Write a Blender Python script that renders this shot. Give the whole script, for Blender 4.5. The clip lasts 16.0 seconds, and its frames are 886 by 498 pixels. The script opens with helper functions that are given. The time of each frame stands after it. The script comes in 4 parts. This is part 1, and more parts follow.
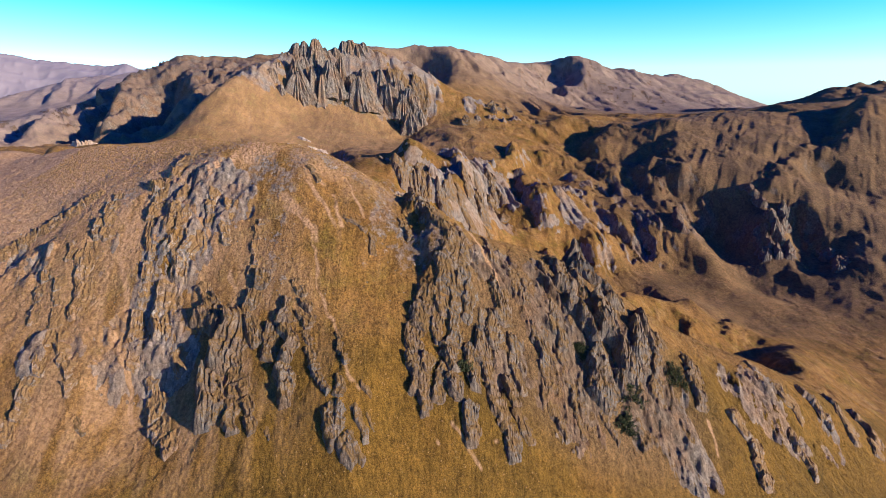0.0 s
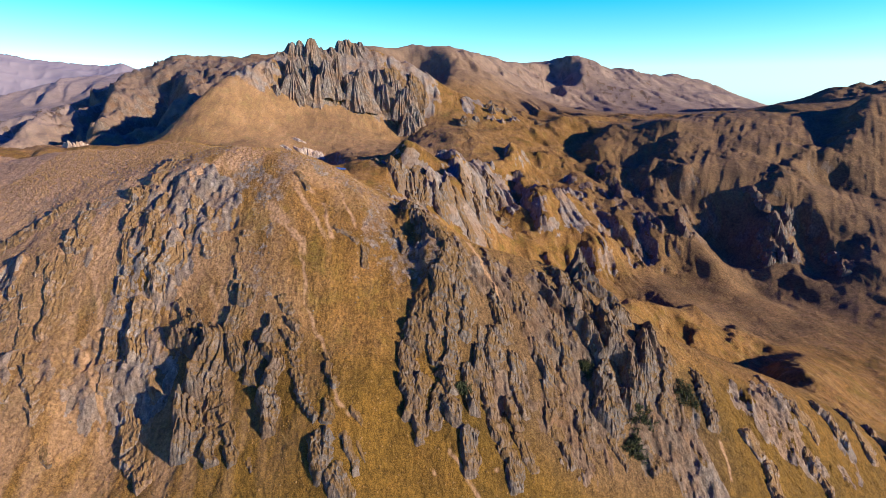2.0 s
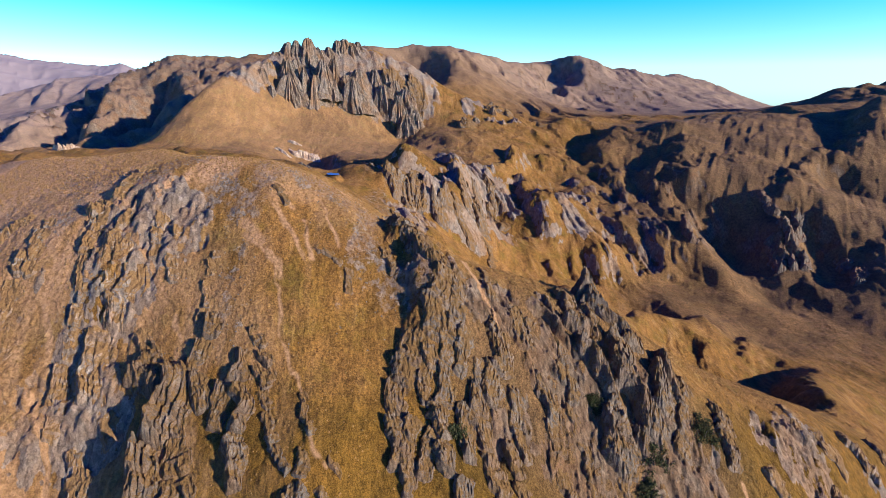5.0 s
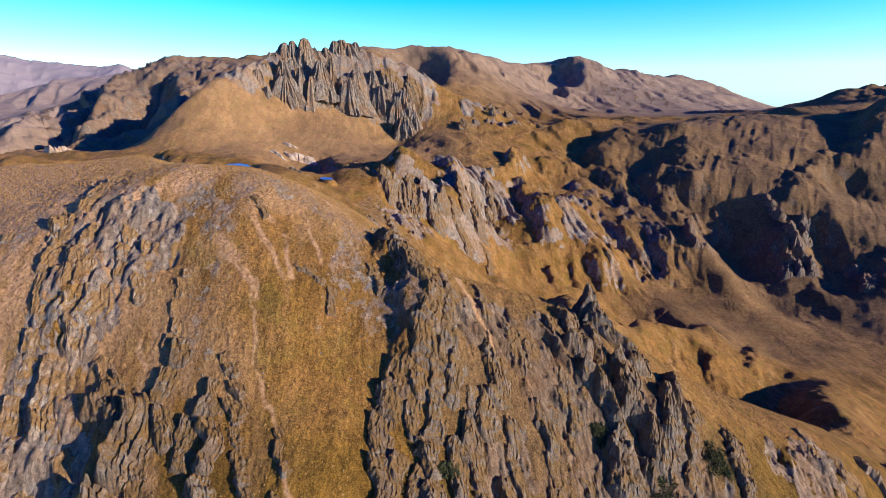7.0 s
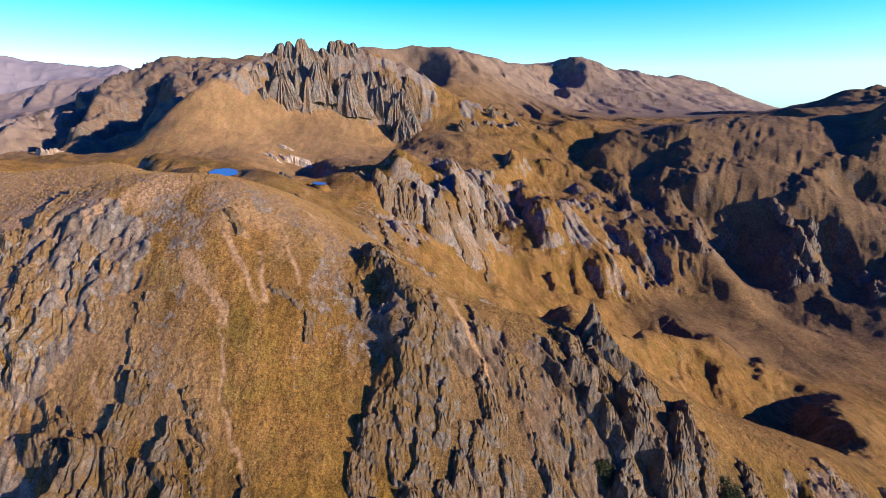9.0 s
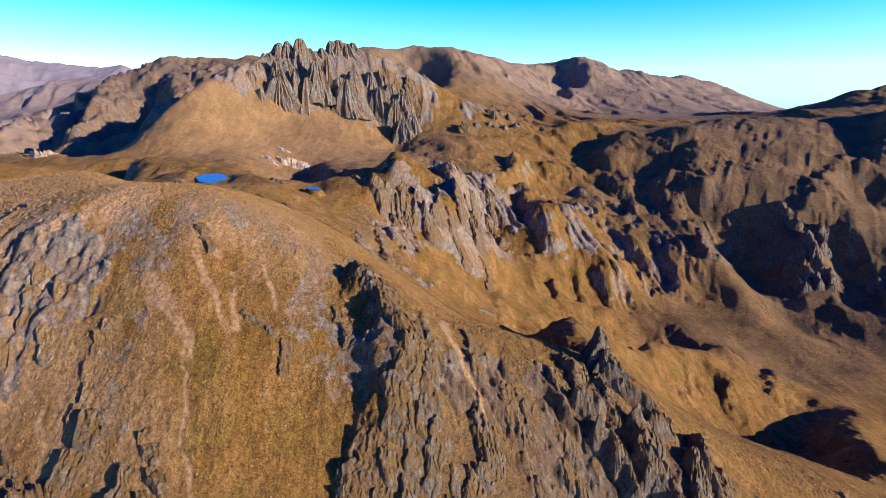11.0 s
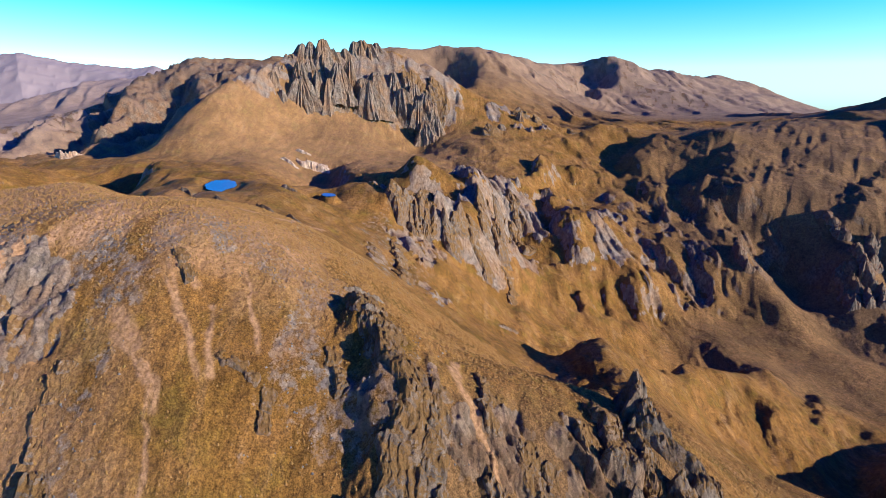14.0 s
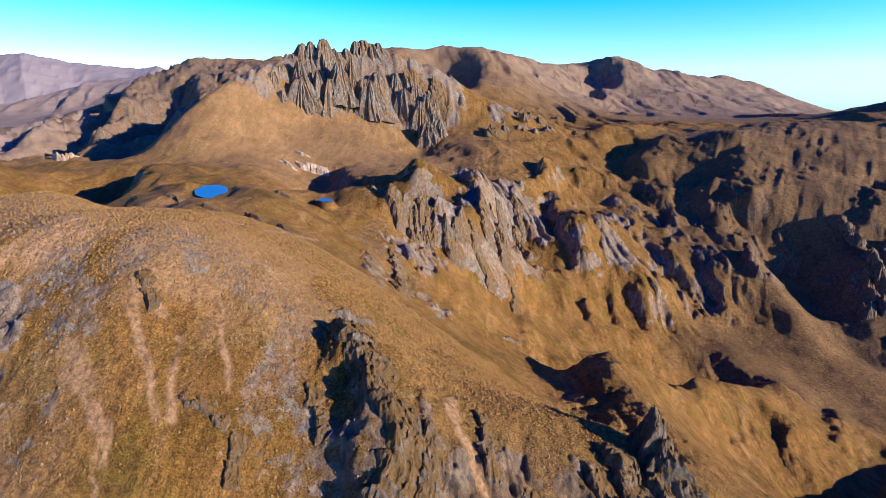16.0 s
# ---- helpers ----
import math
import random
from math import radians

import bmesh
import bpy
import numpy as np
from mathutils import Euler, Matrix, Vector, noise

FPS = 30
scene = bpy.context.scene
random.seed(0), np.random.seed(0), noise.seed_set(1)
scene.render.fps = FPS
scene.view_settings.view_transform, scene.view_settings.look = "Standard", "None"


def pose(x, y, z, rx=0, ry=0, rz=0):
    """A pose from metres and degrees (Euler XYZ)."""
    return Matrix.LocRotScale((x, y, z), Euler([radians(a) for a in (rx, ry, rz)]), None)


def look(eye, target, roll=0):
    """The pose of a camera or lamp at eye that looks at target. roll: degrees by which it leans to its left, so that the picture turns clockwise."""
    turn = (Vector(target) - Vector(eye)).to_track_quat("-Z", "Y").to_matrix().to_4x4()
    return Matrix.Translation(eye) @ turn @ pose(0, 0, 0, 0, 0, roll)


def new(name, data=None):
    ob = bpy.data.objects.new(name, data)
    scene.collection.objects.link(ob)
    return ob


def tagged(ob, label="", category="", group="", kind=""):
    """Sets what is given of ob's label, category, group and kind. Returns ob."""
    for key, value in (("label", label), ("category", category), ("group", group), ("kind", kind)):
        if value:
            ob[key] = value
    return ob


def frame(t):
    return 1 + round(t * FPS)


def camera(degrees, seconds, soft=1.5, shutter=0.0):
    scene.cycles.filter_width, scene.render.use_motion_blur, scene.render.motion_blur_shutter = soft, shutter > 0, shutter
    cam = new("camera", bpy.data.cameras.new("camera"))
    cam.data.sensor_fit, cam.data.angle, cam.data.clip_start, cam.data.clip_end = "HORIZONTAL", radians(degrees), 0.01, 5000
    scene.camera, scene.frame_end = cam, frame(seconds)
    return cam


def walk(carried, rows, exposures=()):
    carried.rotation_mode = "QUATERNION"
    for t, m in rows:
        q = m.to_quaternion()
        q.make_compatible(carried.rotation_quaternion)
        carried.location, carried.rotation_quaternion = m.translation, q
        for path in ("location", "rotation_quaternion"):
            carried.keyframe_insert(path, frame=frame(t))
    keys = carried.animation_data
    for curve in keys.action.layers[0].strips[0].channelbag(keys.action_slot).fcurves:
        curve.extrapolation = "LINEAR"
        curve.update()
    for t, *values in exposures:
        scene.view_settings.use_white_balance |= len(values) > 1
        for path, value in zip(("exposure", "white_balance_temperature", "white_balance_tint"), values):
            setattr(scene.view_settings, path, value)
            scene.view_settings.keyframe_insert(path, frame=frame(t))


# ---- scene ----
# The camera and its flight ------------------------------------------------
cam = camera(80.4, 16.0, soft=0.7)
PATH = [
    (0, pose(0.00, 0.00, 0.00, 73.64, 0.00, 0.03)),
    (0.5, pose(0.05, 3.24, 0.19, 73.64, 0.00, -0.12)),
    (1, pose(0.15, 6.56, 0.43, 73.63, 0.00, -0.17)),
    (1.5, pose(0.34, 9.98, 0.70, 73.62, 0.00, -0.17)),
    (2, pose(0.60, 13.51, 1.01, 73.61, 0.00, -0.16)),
    (2.5, pose(0.94, 17.10, 1.32, 73.60, 0.00, -0.16)),
    (3, pose(1.35, 20.69, 1.64, 73.59, 0.00, -0.15)),
    (3.5, pose(1.80, 24.26, 1.95, 73.60, 0.00, -0.11)),
    (4, pose(2.31, 27.80, 2.24, 73.58, 0.00, -0.05)),
    (6.5, pose(5.66, 45.91, 3.68, 73.65, 0.00, -0.02)),
    (7, pose(6.45, 49.96, 3.96, 73.66, 0.00, 0.02)),
    (7.5, pose(7.24, 54.04, 4.23, 73.69, 0.00, 0.05)),
    (8, pose(8.00, 58.13, 4.49, 73.68, 0.00, 0.08)),
    (8.5, pose(8.76, 62.21, 4.74, 73.69, 0.00, 0.12)),
    (9, pose(9.54, 66.29, 4.99, 73.71, 0.00, 0.13)),
    (11.5, pose(13.13, 86.00, 6.56, 73.73, 0.00, 0.67)),
    (12, pose(13.71, 89.81, 6.88, 73.76, 0.00, 2.07)),
    (12.5, pose(14.25, 93.56, 7.19, 73.75, 0.00, 2.51)),
    (13, pose(14.74, 97.27, 7.48, 73.74, 0.00, 2.82)),
    (13.5, pose(15.15, 100.95, 7.75, 73.73, 0.00, 3.04)),
    (14, pose(15.49, 104.62, 8.01, 73.73, 0.00, 3.18)),
    (14.5, pose(15.76, 108.32, 8.23, 73.71, 0.00, 3.22)),
    (15, pose(15.97, 112.13, 8.43, 73.73, 0.00, 3.32)),
    (15.5, pose(16.14, 116.01, 8.66, 73.73, 0.00, 3.48)),
    (16, pose(16.27, 119.94, 8.91, 73.74, 0.00, 3.55)),
]
walk(cam, PATH)

# World, sun and exposure ----------------------------------------------------
SUN_TURN, SUN_HEIGHT = 22.0, 16.5      # degrees behind the right-hand side, and above the horizon
sun_way = Vector((math.cos(radians(SUN_TURN)) * math.cos(radians(SUN_HEIGHT)),
                  -math.sin(radians(SUN_TURN)) * math.cos(radians(SUN_HEIGHT)), math.sin(radians(SUN_HEIGHT))))
sun_data = bpy.data.lights.new("sun", "SUN")
sun_data.energy, sun_data.angle, sun_data.color = 5.0, radians(0.53), (1.0, 0.92, 0.835)
sun = new("sun", sun_data)
sun.matrix_world = look(sun_way * 100, (0, 0, 0))
world = bpy.data.worlds.new("sky")
scene.world = world
world.use_nodes = True
wn, wl = world.node_tree.nodes, world.node_tree.links
sky = wn.new("ShaderNodeTexSky")
sky.sky_type, sky.sun_disc = "NISHITA", False
sky.sun_elevation, sky.sun_rotation = radians(SUN_HEIGHT), radians(90 + SUN_TURN)
sky.altitude, sky.air_density, sky.dust_density, sky.ozone_density = 2500, 1.0, 0.25, 1.0
# the high, dry air: pale along the horizon, quickly turning to a deep cyan and blue
coords = wn.new("ShaderNodeTexCoord")
split = wn.new("ShaderNodeSeparateXYZ")
wl.new(coords.outputs["Generated"], split.inputs[0])
depth = wn.new("ShaderNodeValToRGB")
while len(depth.color_ramp.elements) < 5:
    depth.color_ramp.elements.new(0.5)
for stop, (at, colour) in zip(depth.color_ramp.elements, ((0.0, (0.56, 0.88, 1.32)), (0.045, (0.85, 1.2, 1.4)), (0.16, (0.03, 1.05, 1.1)), (0.35, (0.02, 0.32, 1.6)), (1.0, (0.015, 0.25, 2.0)))):
    stop.position, stop.color = at, (*colour, 1)
wl.new(split.outputs[2], depth.inputs[0])
tint = wn.new("ShaderNodeMixRGB")
tint.blend_type, tint.inputs[0].default_value = "MULTIPLY", 1.0
wl.new(sky.outputs[0], tint.inputs[1])
wl.new(depth.outputs[0], tint.inputs[2])
wl.new(tint.outputs[0], wn["Background"].inputs[0])
wn["Background"].inputs[1].default_value = 0.1
scene.view_settings.exposure = 0.95

# Materials ------------------------------------------------------------------
def material(name):
    m = bpy.data.materials.new(name)
    m.use_nodes = True
    return m, m.node_tree.nodes, m.node_tree.links, m.node_tree.nodes["Principled BSDF"]


def noise_node(nodes, links, scale, detail=6.0, rough=0.6, stretch=None):
    n = nodes.new("ShaderNodeTexNoise")
    n.inputs["Scale"].default_value, n.inputs["Detail"].default_value, n.inputs["Roughness"].default_value = scale, detail, rough
    geo = nodes.new("ShaderNodeNewGeometry")
    if stretch:
        mp = nodes.new("ShaderNodeMapping")
        mp.inputs["Scale"].default_value = stretch
        links.new(geo.outputs["Position"], mp.inputs[0])
        links.new(mp.outputs[0], n.inputs["Vector"])
    else:
        links.new(geo.outputs["Position"], n.inputs["Vector"])
    return n.outputs["Fac"]


def noise_colour(nodes, links, scale):
    n = nodes.new("ShaderNodeTexNoise")
    n.inputs["Scale"].default_value, n.inputs["Detail"].default_value = scale, 4
    geo = nodes.new("ShaderNodeNewGeometry")
    links.new(geo.outputs["Position"], n.inputs["Vector"])
    return n.outputs["Color"]


def ramp_node(nodes, links, fac, *stops):
    r = nodes.new("ShaderNodeValToRGB")
    while len(r.color_ramp.elements) < len(stops):
        r.color_ramp.elements.new(0.5)
    for e, (at, colour) in zip(r.color_ramp.elements, stops):
        e.position, e.color = at, (*colour, 1)
    links.new(fac, r.inputs[0])
    return r.outputs[0]


def mix_node(nodes, links, fac, a, b, kind="MIX"):
    m = nodes.new("ShaderNodeMixRGB")
    m.blend_type = kind
    for socket, value in zip(m.inputs, (fac, a, b)):
        if isinstance(value, (int, float)):
            socket.default_value = value
        elif isinstance(value, tuple):
            socket.default_value = (*value, 1)
        else:
            links.new(value, socket)
    return m.outputs[0]


def maths(nodes, links, kind, a, b):
    m = nodes.new("ShaderNodeMath")
    m.operation, m.use_clamp = kind, False
    for socket, value in zip(m.inputs, (a, b)):
        if isinstance(value, (int, float)):
            socket.default_value = value
        else:
            links.new(value, socket)
    return m.outputs[0]


def bump_node(nodes, links, bsdf, fac, strength, distance, before=None):
    b = nodes.new("ShaderNodeBump")
    b.inputs["Strength"].default_value, b.inputs["Distance"].default_value = strength, distance
    links.new(fac, b.inputs["Height"])
    if before:
        links.new(before, b.inputs["Normal"])
    links.new(b.outputs[0], bsdf.inputs["Normal"])
    return b.outputs[0]


def rock_colours(nodes, links, tone=1.0):
    """Grey-brown andesite: broken into tilted blocks, mottled and cracked, with rusty and pale lichen stains."""
    fine = noise_node(nodes, links, 1.5, 8, 0.78)
    streak = noise_node(nodes, links, 0.42, 7, 0.7, (1.0, 0.8, 0.5))
    wide = noise_node(nodes, links, 0.05, 5, 0.6)
    geo = nodes.new("ShaderNodeNewGeometry")
    bend = nodes.new("ShaderNodeMapping")
    bend.inputs["Rotation"].default_value, bend.inputs["Scale"].default_value = (0.5, 0.25, 0.3), (0.75, 0.5, 0.32)
    links.new(geo.outputs["Position"], bend.inputs[0])
    wobble = mix_node(nodes, links, 0.16, bend.outputs[0], noise_colour(nodes, links, 0.5), "ADD")
    blocks = nodes.new("ShaderNodeTexVoronoi")
    blocks.inputs["Scale"].default_value = 1.0
    links.new(wobble, blocks.inputs["Vector"])
    shade = lambda r, g, b: (tone * r * 1.10, tone * g * 0.98, tone * b * 0.82)
    grey = ramp_node(nodes, links, streak, (0.30, shade(0.105, 0.093, 0.086)), (0.47, shade(0.180, 0.160, 0.147)), (0.60, shade(0.230, 0.208, 0.194)), (0.78, shade(0.31, 0.285, 0.26)))
    rust = mix_node(nodes, links, ramp_node(nodes, links, wide, (0.40, (0, 0, 0)), (0.64, (0.8, 0.8, 0.8))), grey, shade(0.215, 0.135, 0.080))
    crack = ramp_node(nodes, links, streak, (0.470, (1, 1, 1)), (0.490, (0.30, 0.28, 0.27)), (0.510, (1, 1, 1)))
    rust = mix_node(nodes, links, 0.5, rust, crack, "MULTIPLY")
    rust = mix_node(nodes, links, 0.6, rust, ramp_node(nodes, links, blocks.outputs["Color"], (0.2, (0.62, 0.60, 0.58)), (0.5, (1, 1, 1)), (0.8, (1.32, 1.30, 1.26))), "MULTIPLY")
    return mix_node(nodes, links, 0.75, rust, ramp_node(nodes, links, fine, (0.32, (0.38, 0.37, 0.36)), (0.52, (1, 1, 1)), (0.72, (1.45, 1.42, 1.36))), "MULTIPLY"), fine, maths(nodes, links, "ADD", maths(nodes, links, "MULTIPLY", streak, 0.5), maths(nodes, links, "MULTIPLY", blocks.outputs["Distance"], -0.5))


def make_rock(name, tone=1.0, relief=1.2, turf=(0.21, 0.115, 0.038), grown=0.55):
    """Rock with turf and earth lodged on its flatter ledges."""
    m, nodes, links, bsdf = material(name)
    colour, fine, streak = rock_colours(nodes, links, tone)
    geo = nodes.new("ShaderNodeNewGeometry")
    parts = nodes.new("ShaderNodeSeparateXYZ")
    links.new(geo.outputs["Normal"], parts.inputs[0])
    patchy = noise_node(nodes, links, 0.28, 6, 0.7)
    flat = maths(nodes, links, "ADD", parts.outputs[2], maths(nodes, links, "MULTIPLY", maths(nodes, links, "SUBTRACT", patchy, 0.5), 2.2))
    ledge = ramp_node(nodes, links, flat, (grown, (0, 0, 0)), (grown + 0.16, (0.9, 0.9, 0.9)))
    green = mix_node(nodes, links, 0.8, turf, ramp_node(nodes, links, fine, (0.3, (0.45, 0.45, 0.45)), (0.7, (1.5, 1.5, 1.5))), "MULTIPLY")
    links.new(mix_node(nodes, links, ledge, colour, green), bsdf.inputs["Base Color"])
    bsdf.inputs["Roughness"].default_value = 0.93
    bsdf.inputs["Specular IOR Level"].default_value = 0.2
    first = bump_node(nodes, links, bsdf, streak, 0.9, relief)
    bump_node(nodes, links, bsdf, fine, 0.9, relief * 0.5, first)
    return m


def make_ground():
    """Ochre tussock grass with olive, rusty and stony patches, streaked down the slope, over grey rock."""
    m, nodes, links, bsdf = material("tussock_grass_and_rock")
    rock, fine, streak = rock_colours(nodes, links, 1.05)
    tuft = noise_node(nodes, links, 0.95, 4, 0.65)
    field = noise_node(nodes, links, 0.028, 6, 0.6)
    olive = noise_node(nodes, links, 0.075, 6, 0.68)
    run = noise_node(nodes, links, 0.16, 6, 0.66, (1.0, 0.22, 0.22))
    speck = noise_node(nodes, links, 0.30, 8, 0.78)
    grit = noise_node(nodes, links, 2.4, 4, 0.7)
    grass = ramp_node(nodes, links, field, (0.28, (0.128, 0.064, 0.014)), (0.46, (0.195, 0.098, 0.022)), (0.60, (0.232, 0.115, 0.031)), (0.8, (0.188, 0.105, 0.022)))
    grass = mix_node(nodes, links, ramp_node(nodes, links, olive, (0.52, (0, 0, 0)), (0.68, (0.75, 0.75, 0.75))), grass, (0.130, 0.088, 0.014))
    grass = mix_node(nodes, links, ramp_node(nodes, links, olive, (0.30, (0.7, 0.7, 0.7)), (0.46, (0, 0, 0))), grass, (0.250, 0.122, 0.042))
    grass = mix_node(nodes, links, ramp_node(nodes, links, run, (0.54, (0, 0, 0)), (0.68, (0.6, 0.6, 0.6))), grass, (0.230, 0.138, 0.062))
    grass = mix_node(nodes, links, 0.8, grass, ramp_node(nodes, links, run, (0.34, (0.62, 0.60, 0.58)), (0.52, (1.0, 1.0, 1.0)), (0.68, (1.22, 1.18, 1.12))), "MULTIPLY")
    grass = mix_node(nodes, links, 0.5, grass, ramp_node(nodes, links, tuft, (0.34, (0.46, 0.42, 0.38)), (0.5, (0.98, 0.98, 0.98)), (0.66, (1.45, 1.38, 1.25))), "MULTIPLY")
    attr = {}
    for key in ("rock", "soil", "dark", "pale", "lush"):
        a = nodes.new("ShaderNodeAttribute")
        a.attribute_name = key
        attr[key] = a.outputs["Fac"]
    soil = ramp_node(nodes, links, tuft, (0.36, (0.26, 0.140, 0.064)), (0.64, (0.48, 0.275, 0.142)))
    heath = ramp_node(nodes, links, field, (0.3, (0.090, 0.054, 0.026)), (0.55, (0.155, 0.090, 0.040)), (0.75, (0.210, 0.122, 0.052)))
    heath = mix_node(nodes, links, 0.7, heath, ramp_node(nodes, links, tuft, (0.3, (0.5, 0.5, 0.5)), (0.7, (1.4, 1.35, 1.3))), "MULTIPLY")
    low = ramp_node(nodes, links, field, (0.3, (0.105, 0.058, 0.010)), (0.55, (0.150, 0.078, 0.013)), (0.75, (0.162, 0.077, 0.016)))
    grass = mix_node(nodes, links, attr["lush"], grass, mix_node(nodes, links, 0.6, low, ramp_node(nodes, links, run, (0.34, (0.7, 0.7, 0.7)), (0.66, (1.3, 1.25, 1.2))), "MULTIPLY"))
    colour = mix_node(nodes, links, attr["dark"], grass, heath)
    colour = mix_node(nodes, links, 0.75, colour, ramp_node(nodes, links, speck, (0.36, (0.45, 0.44, 0.44)), (0.5, (0.98, 0.98, 0.98)), (0.64, (1.45, 1.42, 1.36))), "MULTIPLY")
    colour = mix_node(nodes, links, 0.65, colour, ramp_node(nodes, links, grit, (0.40, (0.55, 0.52, 0.50)), (0.5, (1.0, 1.0, 1.0)), (0.60, (1.4, 1.36, 1.28))), "MULTIPLY")
    # haze put into the base colour of the far slopes
    haze_tint = ramp_node(nodes, links, field, (0.3, (0.36, 0.27, 0.225)), (0.7, (0.47, 0.38, 0.33)))
    colour = mix_node(nodes, links, attr["pale"], colour, haze_tint)
    colour = mix_node(nodes, links, attr["soil"], colour, soil)
    edge = maths(nodes, links, "ADD", attr["rock"], maths(nodes, links, "MULTIPLY", maths(nodes, links, "SUBTRACT", speck, 0.5), 1.5))
    cover = ramp_node(nodes, links, edge, (0.42, (0, 0, 0)), (0.54, (1, 1, 1)))
    rock = mix_node(nodes, links, attr["dark"], rock, mix_node(nodes, links, 1.0, rock, (0.66, 0.57, 0.46), "MULTIPLY"))
    links.new(mix_node(nodes, links, cover, colour, rock), bsdf.inputs["Base Color"])
    bsdf.inputs["Roughness"].default_value = 0.95
    bsdf.inputs["Specular IOR Level"].default_value = 0.15
    first = bump_node(nodes, links, bsdf, tuft, 0.8, 0.6)
    second = bump_node(nodes, links, bsdf, streak, 0.6, 0.8, first)
    third = bump_node(nodes, links, bsdf, run, 0.5, 1.6, second)
    bump_node(nodes, links, bsdf, speck, 0.7, 2.0, third)
    return m


def make_plain(name, colour, rough=0.8, spread=0.25, scale=0.5):
    m, nodes, links, bsdf = material(name)
    fac = noise_node(nodes, links, scale, 6, 0.65)
    links.new(ramp_node(nodes, links, fac, (0.25, tuple(v * (1 - spread) for v in colour)), (0.75, tuple(v * (1 + spread) for v in colour))), bsdf.inputs["Base Color"])
    bsdf.inputs["Roughness"].default_value = rough
    bump_node(nodes, links, bsdf, fac, 0.4, 0.1)
    return m


GROUND = make_ground()
ROCK = make_rock("weathered_grey_rock", 0.72, 1.3, (0.150, 0.080, 0.024), 0.34)
ROCK_SLABS = make_rock("pale_weathered_slabs", 1.12, 1.3, (0.210, 0.112, 0.038), 0.30)


def make_water():
    m, nodes, links, bsdf = material("tarn_water")
    bsdf.inputs["Base Color"].default_value = (0.001, 0.15, 0.42, 1)
    bsdf.inputs["Roughness"].default_value = 0.3
    bsdf.inputs["Specular IOR Level"].default_value = 0.08
    bump_node(nodes, links, bsdf, noise_node(nodes, links, 1.5, 3, 0.5), 0.15, 0.05)
    return m


WATER = make_water()
ROCK_BROWN = make_rock("brown_heath_rock", 0.66, 1.5, (0.15, 0.082, 0.045), 0.42)
ROCK_PALE = make_rock("chalky_pale_rock", 1.8, 0.8, (0.30, 0.21, 0.11), 0.85)
ROCK_PEAK = make_rock("mauve_peak_rock", 1.0, 2.5, (0.16, 0.098, 0.036), 0.62)


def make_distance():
    """A far range, its haze put into a pale colour and a faint glow."""
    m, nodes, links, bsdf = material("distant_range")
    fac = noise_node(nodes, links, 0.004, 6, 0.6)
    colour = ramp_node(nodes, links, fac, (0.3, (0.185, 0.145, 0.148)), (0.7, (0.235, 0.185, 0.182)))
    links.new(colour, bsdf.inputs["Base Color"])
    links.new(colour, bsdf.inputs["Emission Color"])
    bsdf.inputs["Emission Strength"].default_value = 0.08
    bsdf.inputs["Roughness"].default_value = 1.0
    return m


DISTANCE = make_distance()


def make_leafy(name, *stops):
    """Leaves or blades, each clump with its own tone."""
    m, nodes, links, bsdf = material(name)
    geo = nodes.new("ShaderNodeNewGeometry")
    links.new(ramp_node(nodes, links, geo.outputs["Random Per Island"], *stops), bsdf.inputs["Base Color"])
    bsdf.inputs["Roughness"].default_value = 0.9
    bsdf.inputs["Specular IOR Level"].default_value = 0.15
    return m


TUFTS = make_leafy("dry_tussock", (0.0, (0.150, 0.078, 0.023)), (0.35, (0.225, 0.118, 0.036)), (0.7, (0.275, 0.148, 0.052)), (1.0, (0.20, 0.120, 0.034)))
STONES = make_leafy("loose_stone", (0.0, (0.08, 0.070, 0.063)), (0.6, (0.15, 0.135, 0.122)), (1.0, (0.21, 0.19, 0.17)))
LEAVES = make_leafy("shrub_leaf", (0.0, (0.022, 0.026, 0.010)), (0.5, (0.052, 0.058, 0.020)), (1.0, (0.10, 0.092, 0.034)))
BARK = make_plain("shrub_bark", (0.10, 0.075, 0.055))

# Smooth noise over the plan -------------------------------------------------
def lattice(ix, iy, seed):
    """A number from 0 to 1 for each point of a whole-numbered lattice."""
    h = (ix.astype(np.int64) * 374761393 + iy.astype(np.int64) * 668265263 + seed * 1442695041) & 0xFFFFFFFF
    h = ((h ^ (h >> 13)) * 1274126177) & 0xFFFFFFFF
    return ((h ^ (h >> 16)) & 0xFFFF) / 65535.0


def grain(x, y, seed=0):
    """Value noise, about -1 to 1."""
    fx, fy = np.floor(x), np.floor(y)
    u, v = x - fx, y - fy
    u, v = u * u * u * (u * (u * 6 - 15) + 10), v * v * v * (v * (v * 6 - 15) + 10)
    a, b = lattice(fx, fy, seed), lattice(fx + 1, fy, seed)
    c, d = lattice(fx, fy + 1, seed), lattice(fx + 1, fy + 1, seed)
    return 2 * (a + (b - a) * u + (c - a) * v + (a - b - c + d) * u * v) - 1


def fractal(x, y, seed=0, octaves=4, fall=0.5):
    total, size = 0.0, 1.0
    for k in range(octaves):
        total = total + size * grain(x, y, seed + 7 * k)
        x, y, size = 1.97 * x + 0.43 * y, 1.97 * y - 0.43 * x, size * fall
    return total


def ridged(x, y, seed=0, octaves=3, fall=0.55):
    total, size = 0.0, 1.0
    for k in range(octaves):
        total = total + size * (1 - 2 * np.abs(grain(x, y, seed + 11 * k)))
        x, y, size = 2.03 * x + 0.31 * y, 2.03 * y - 0.31 * x, size * fall
    return total


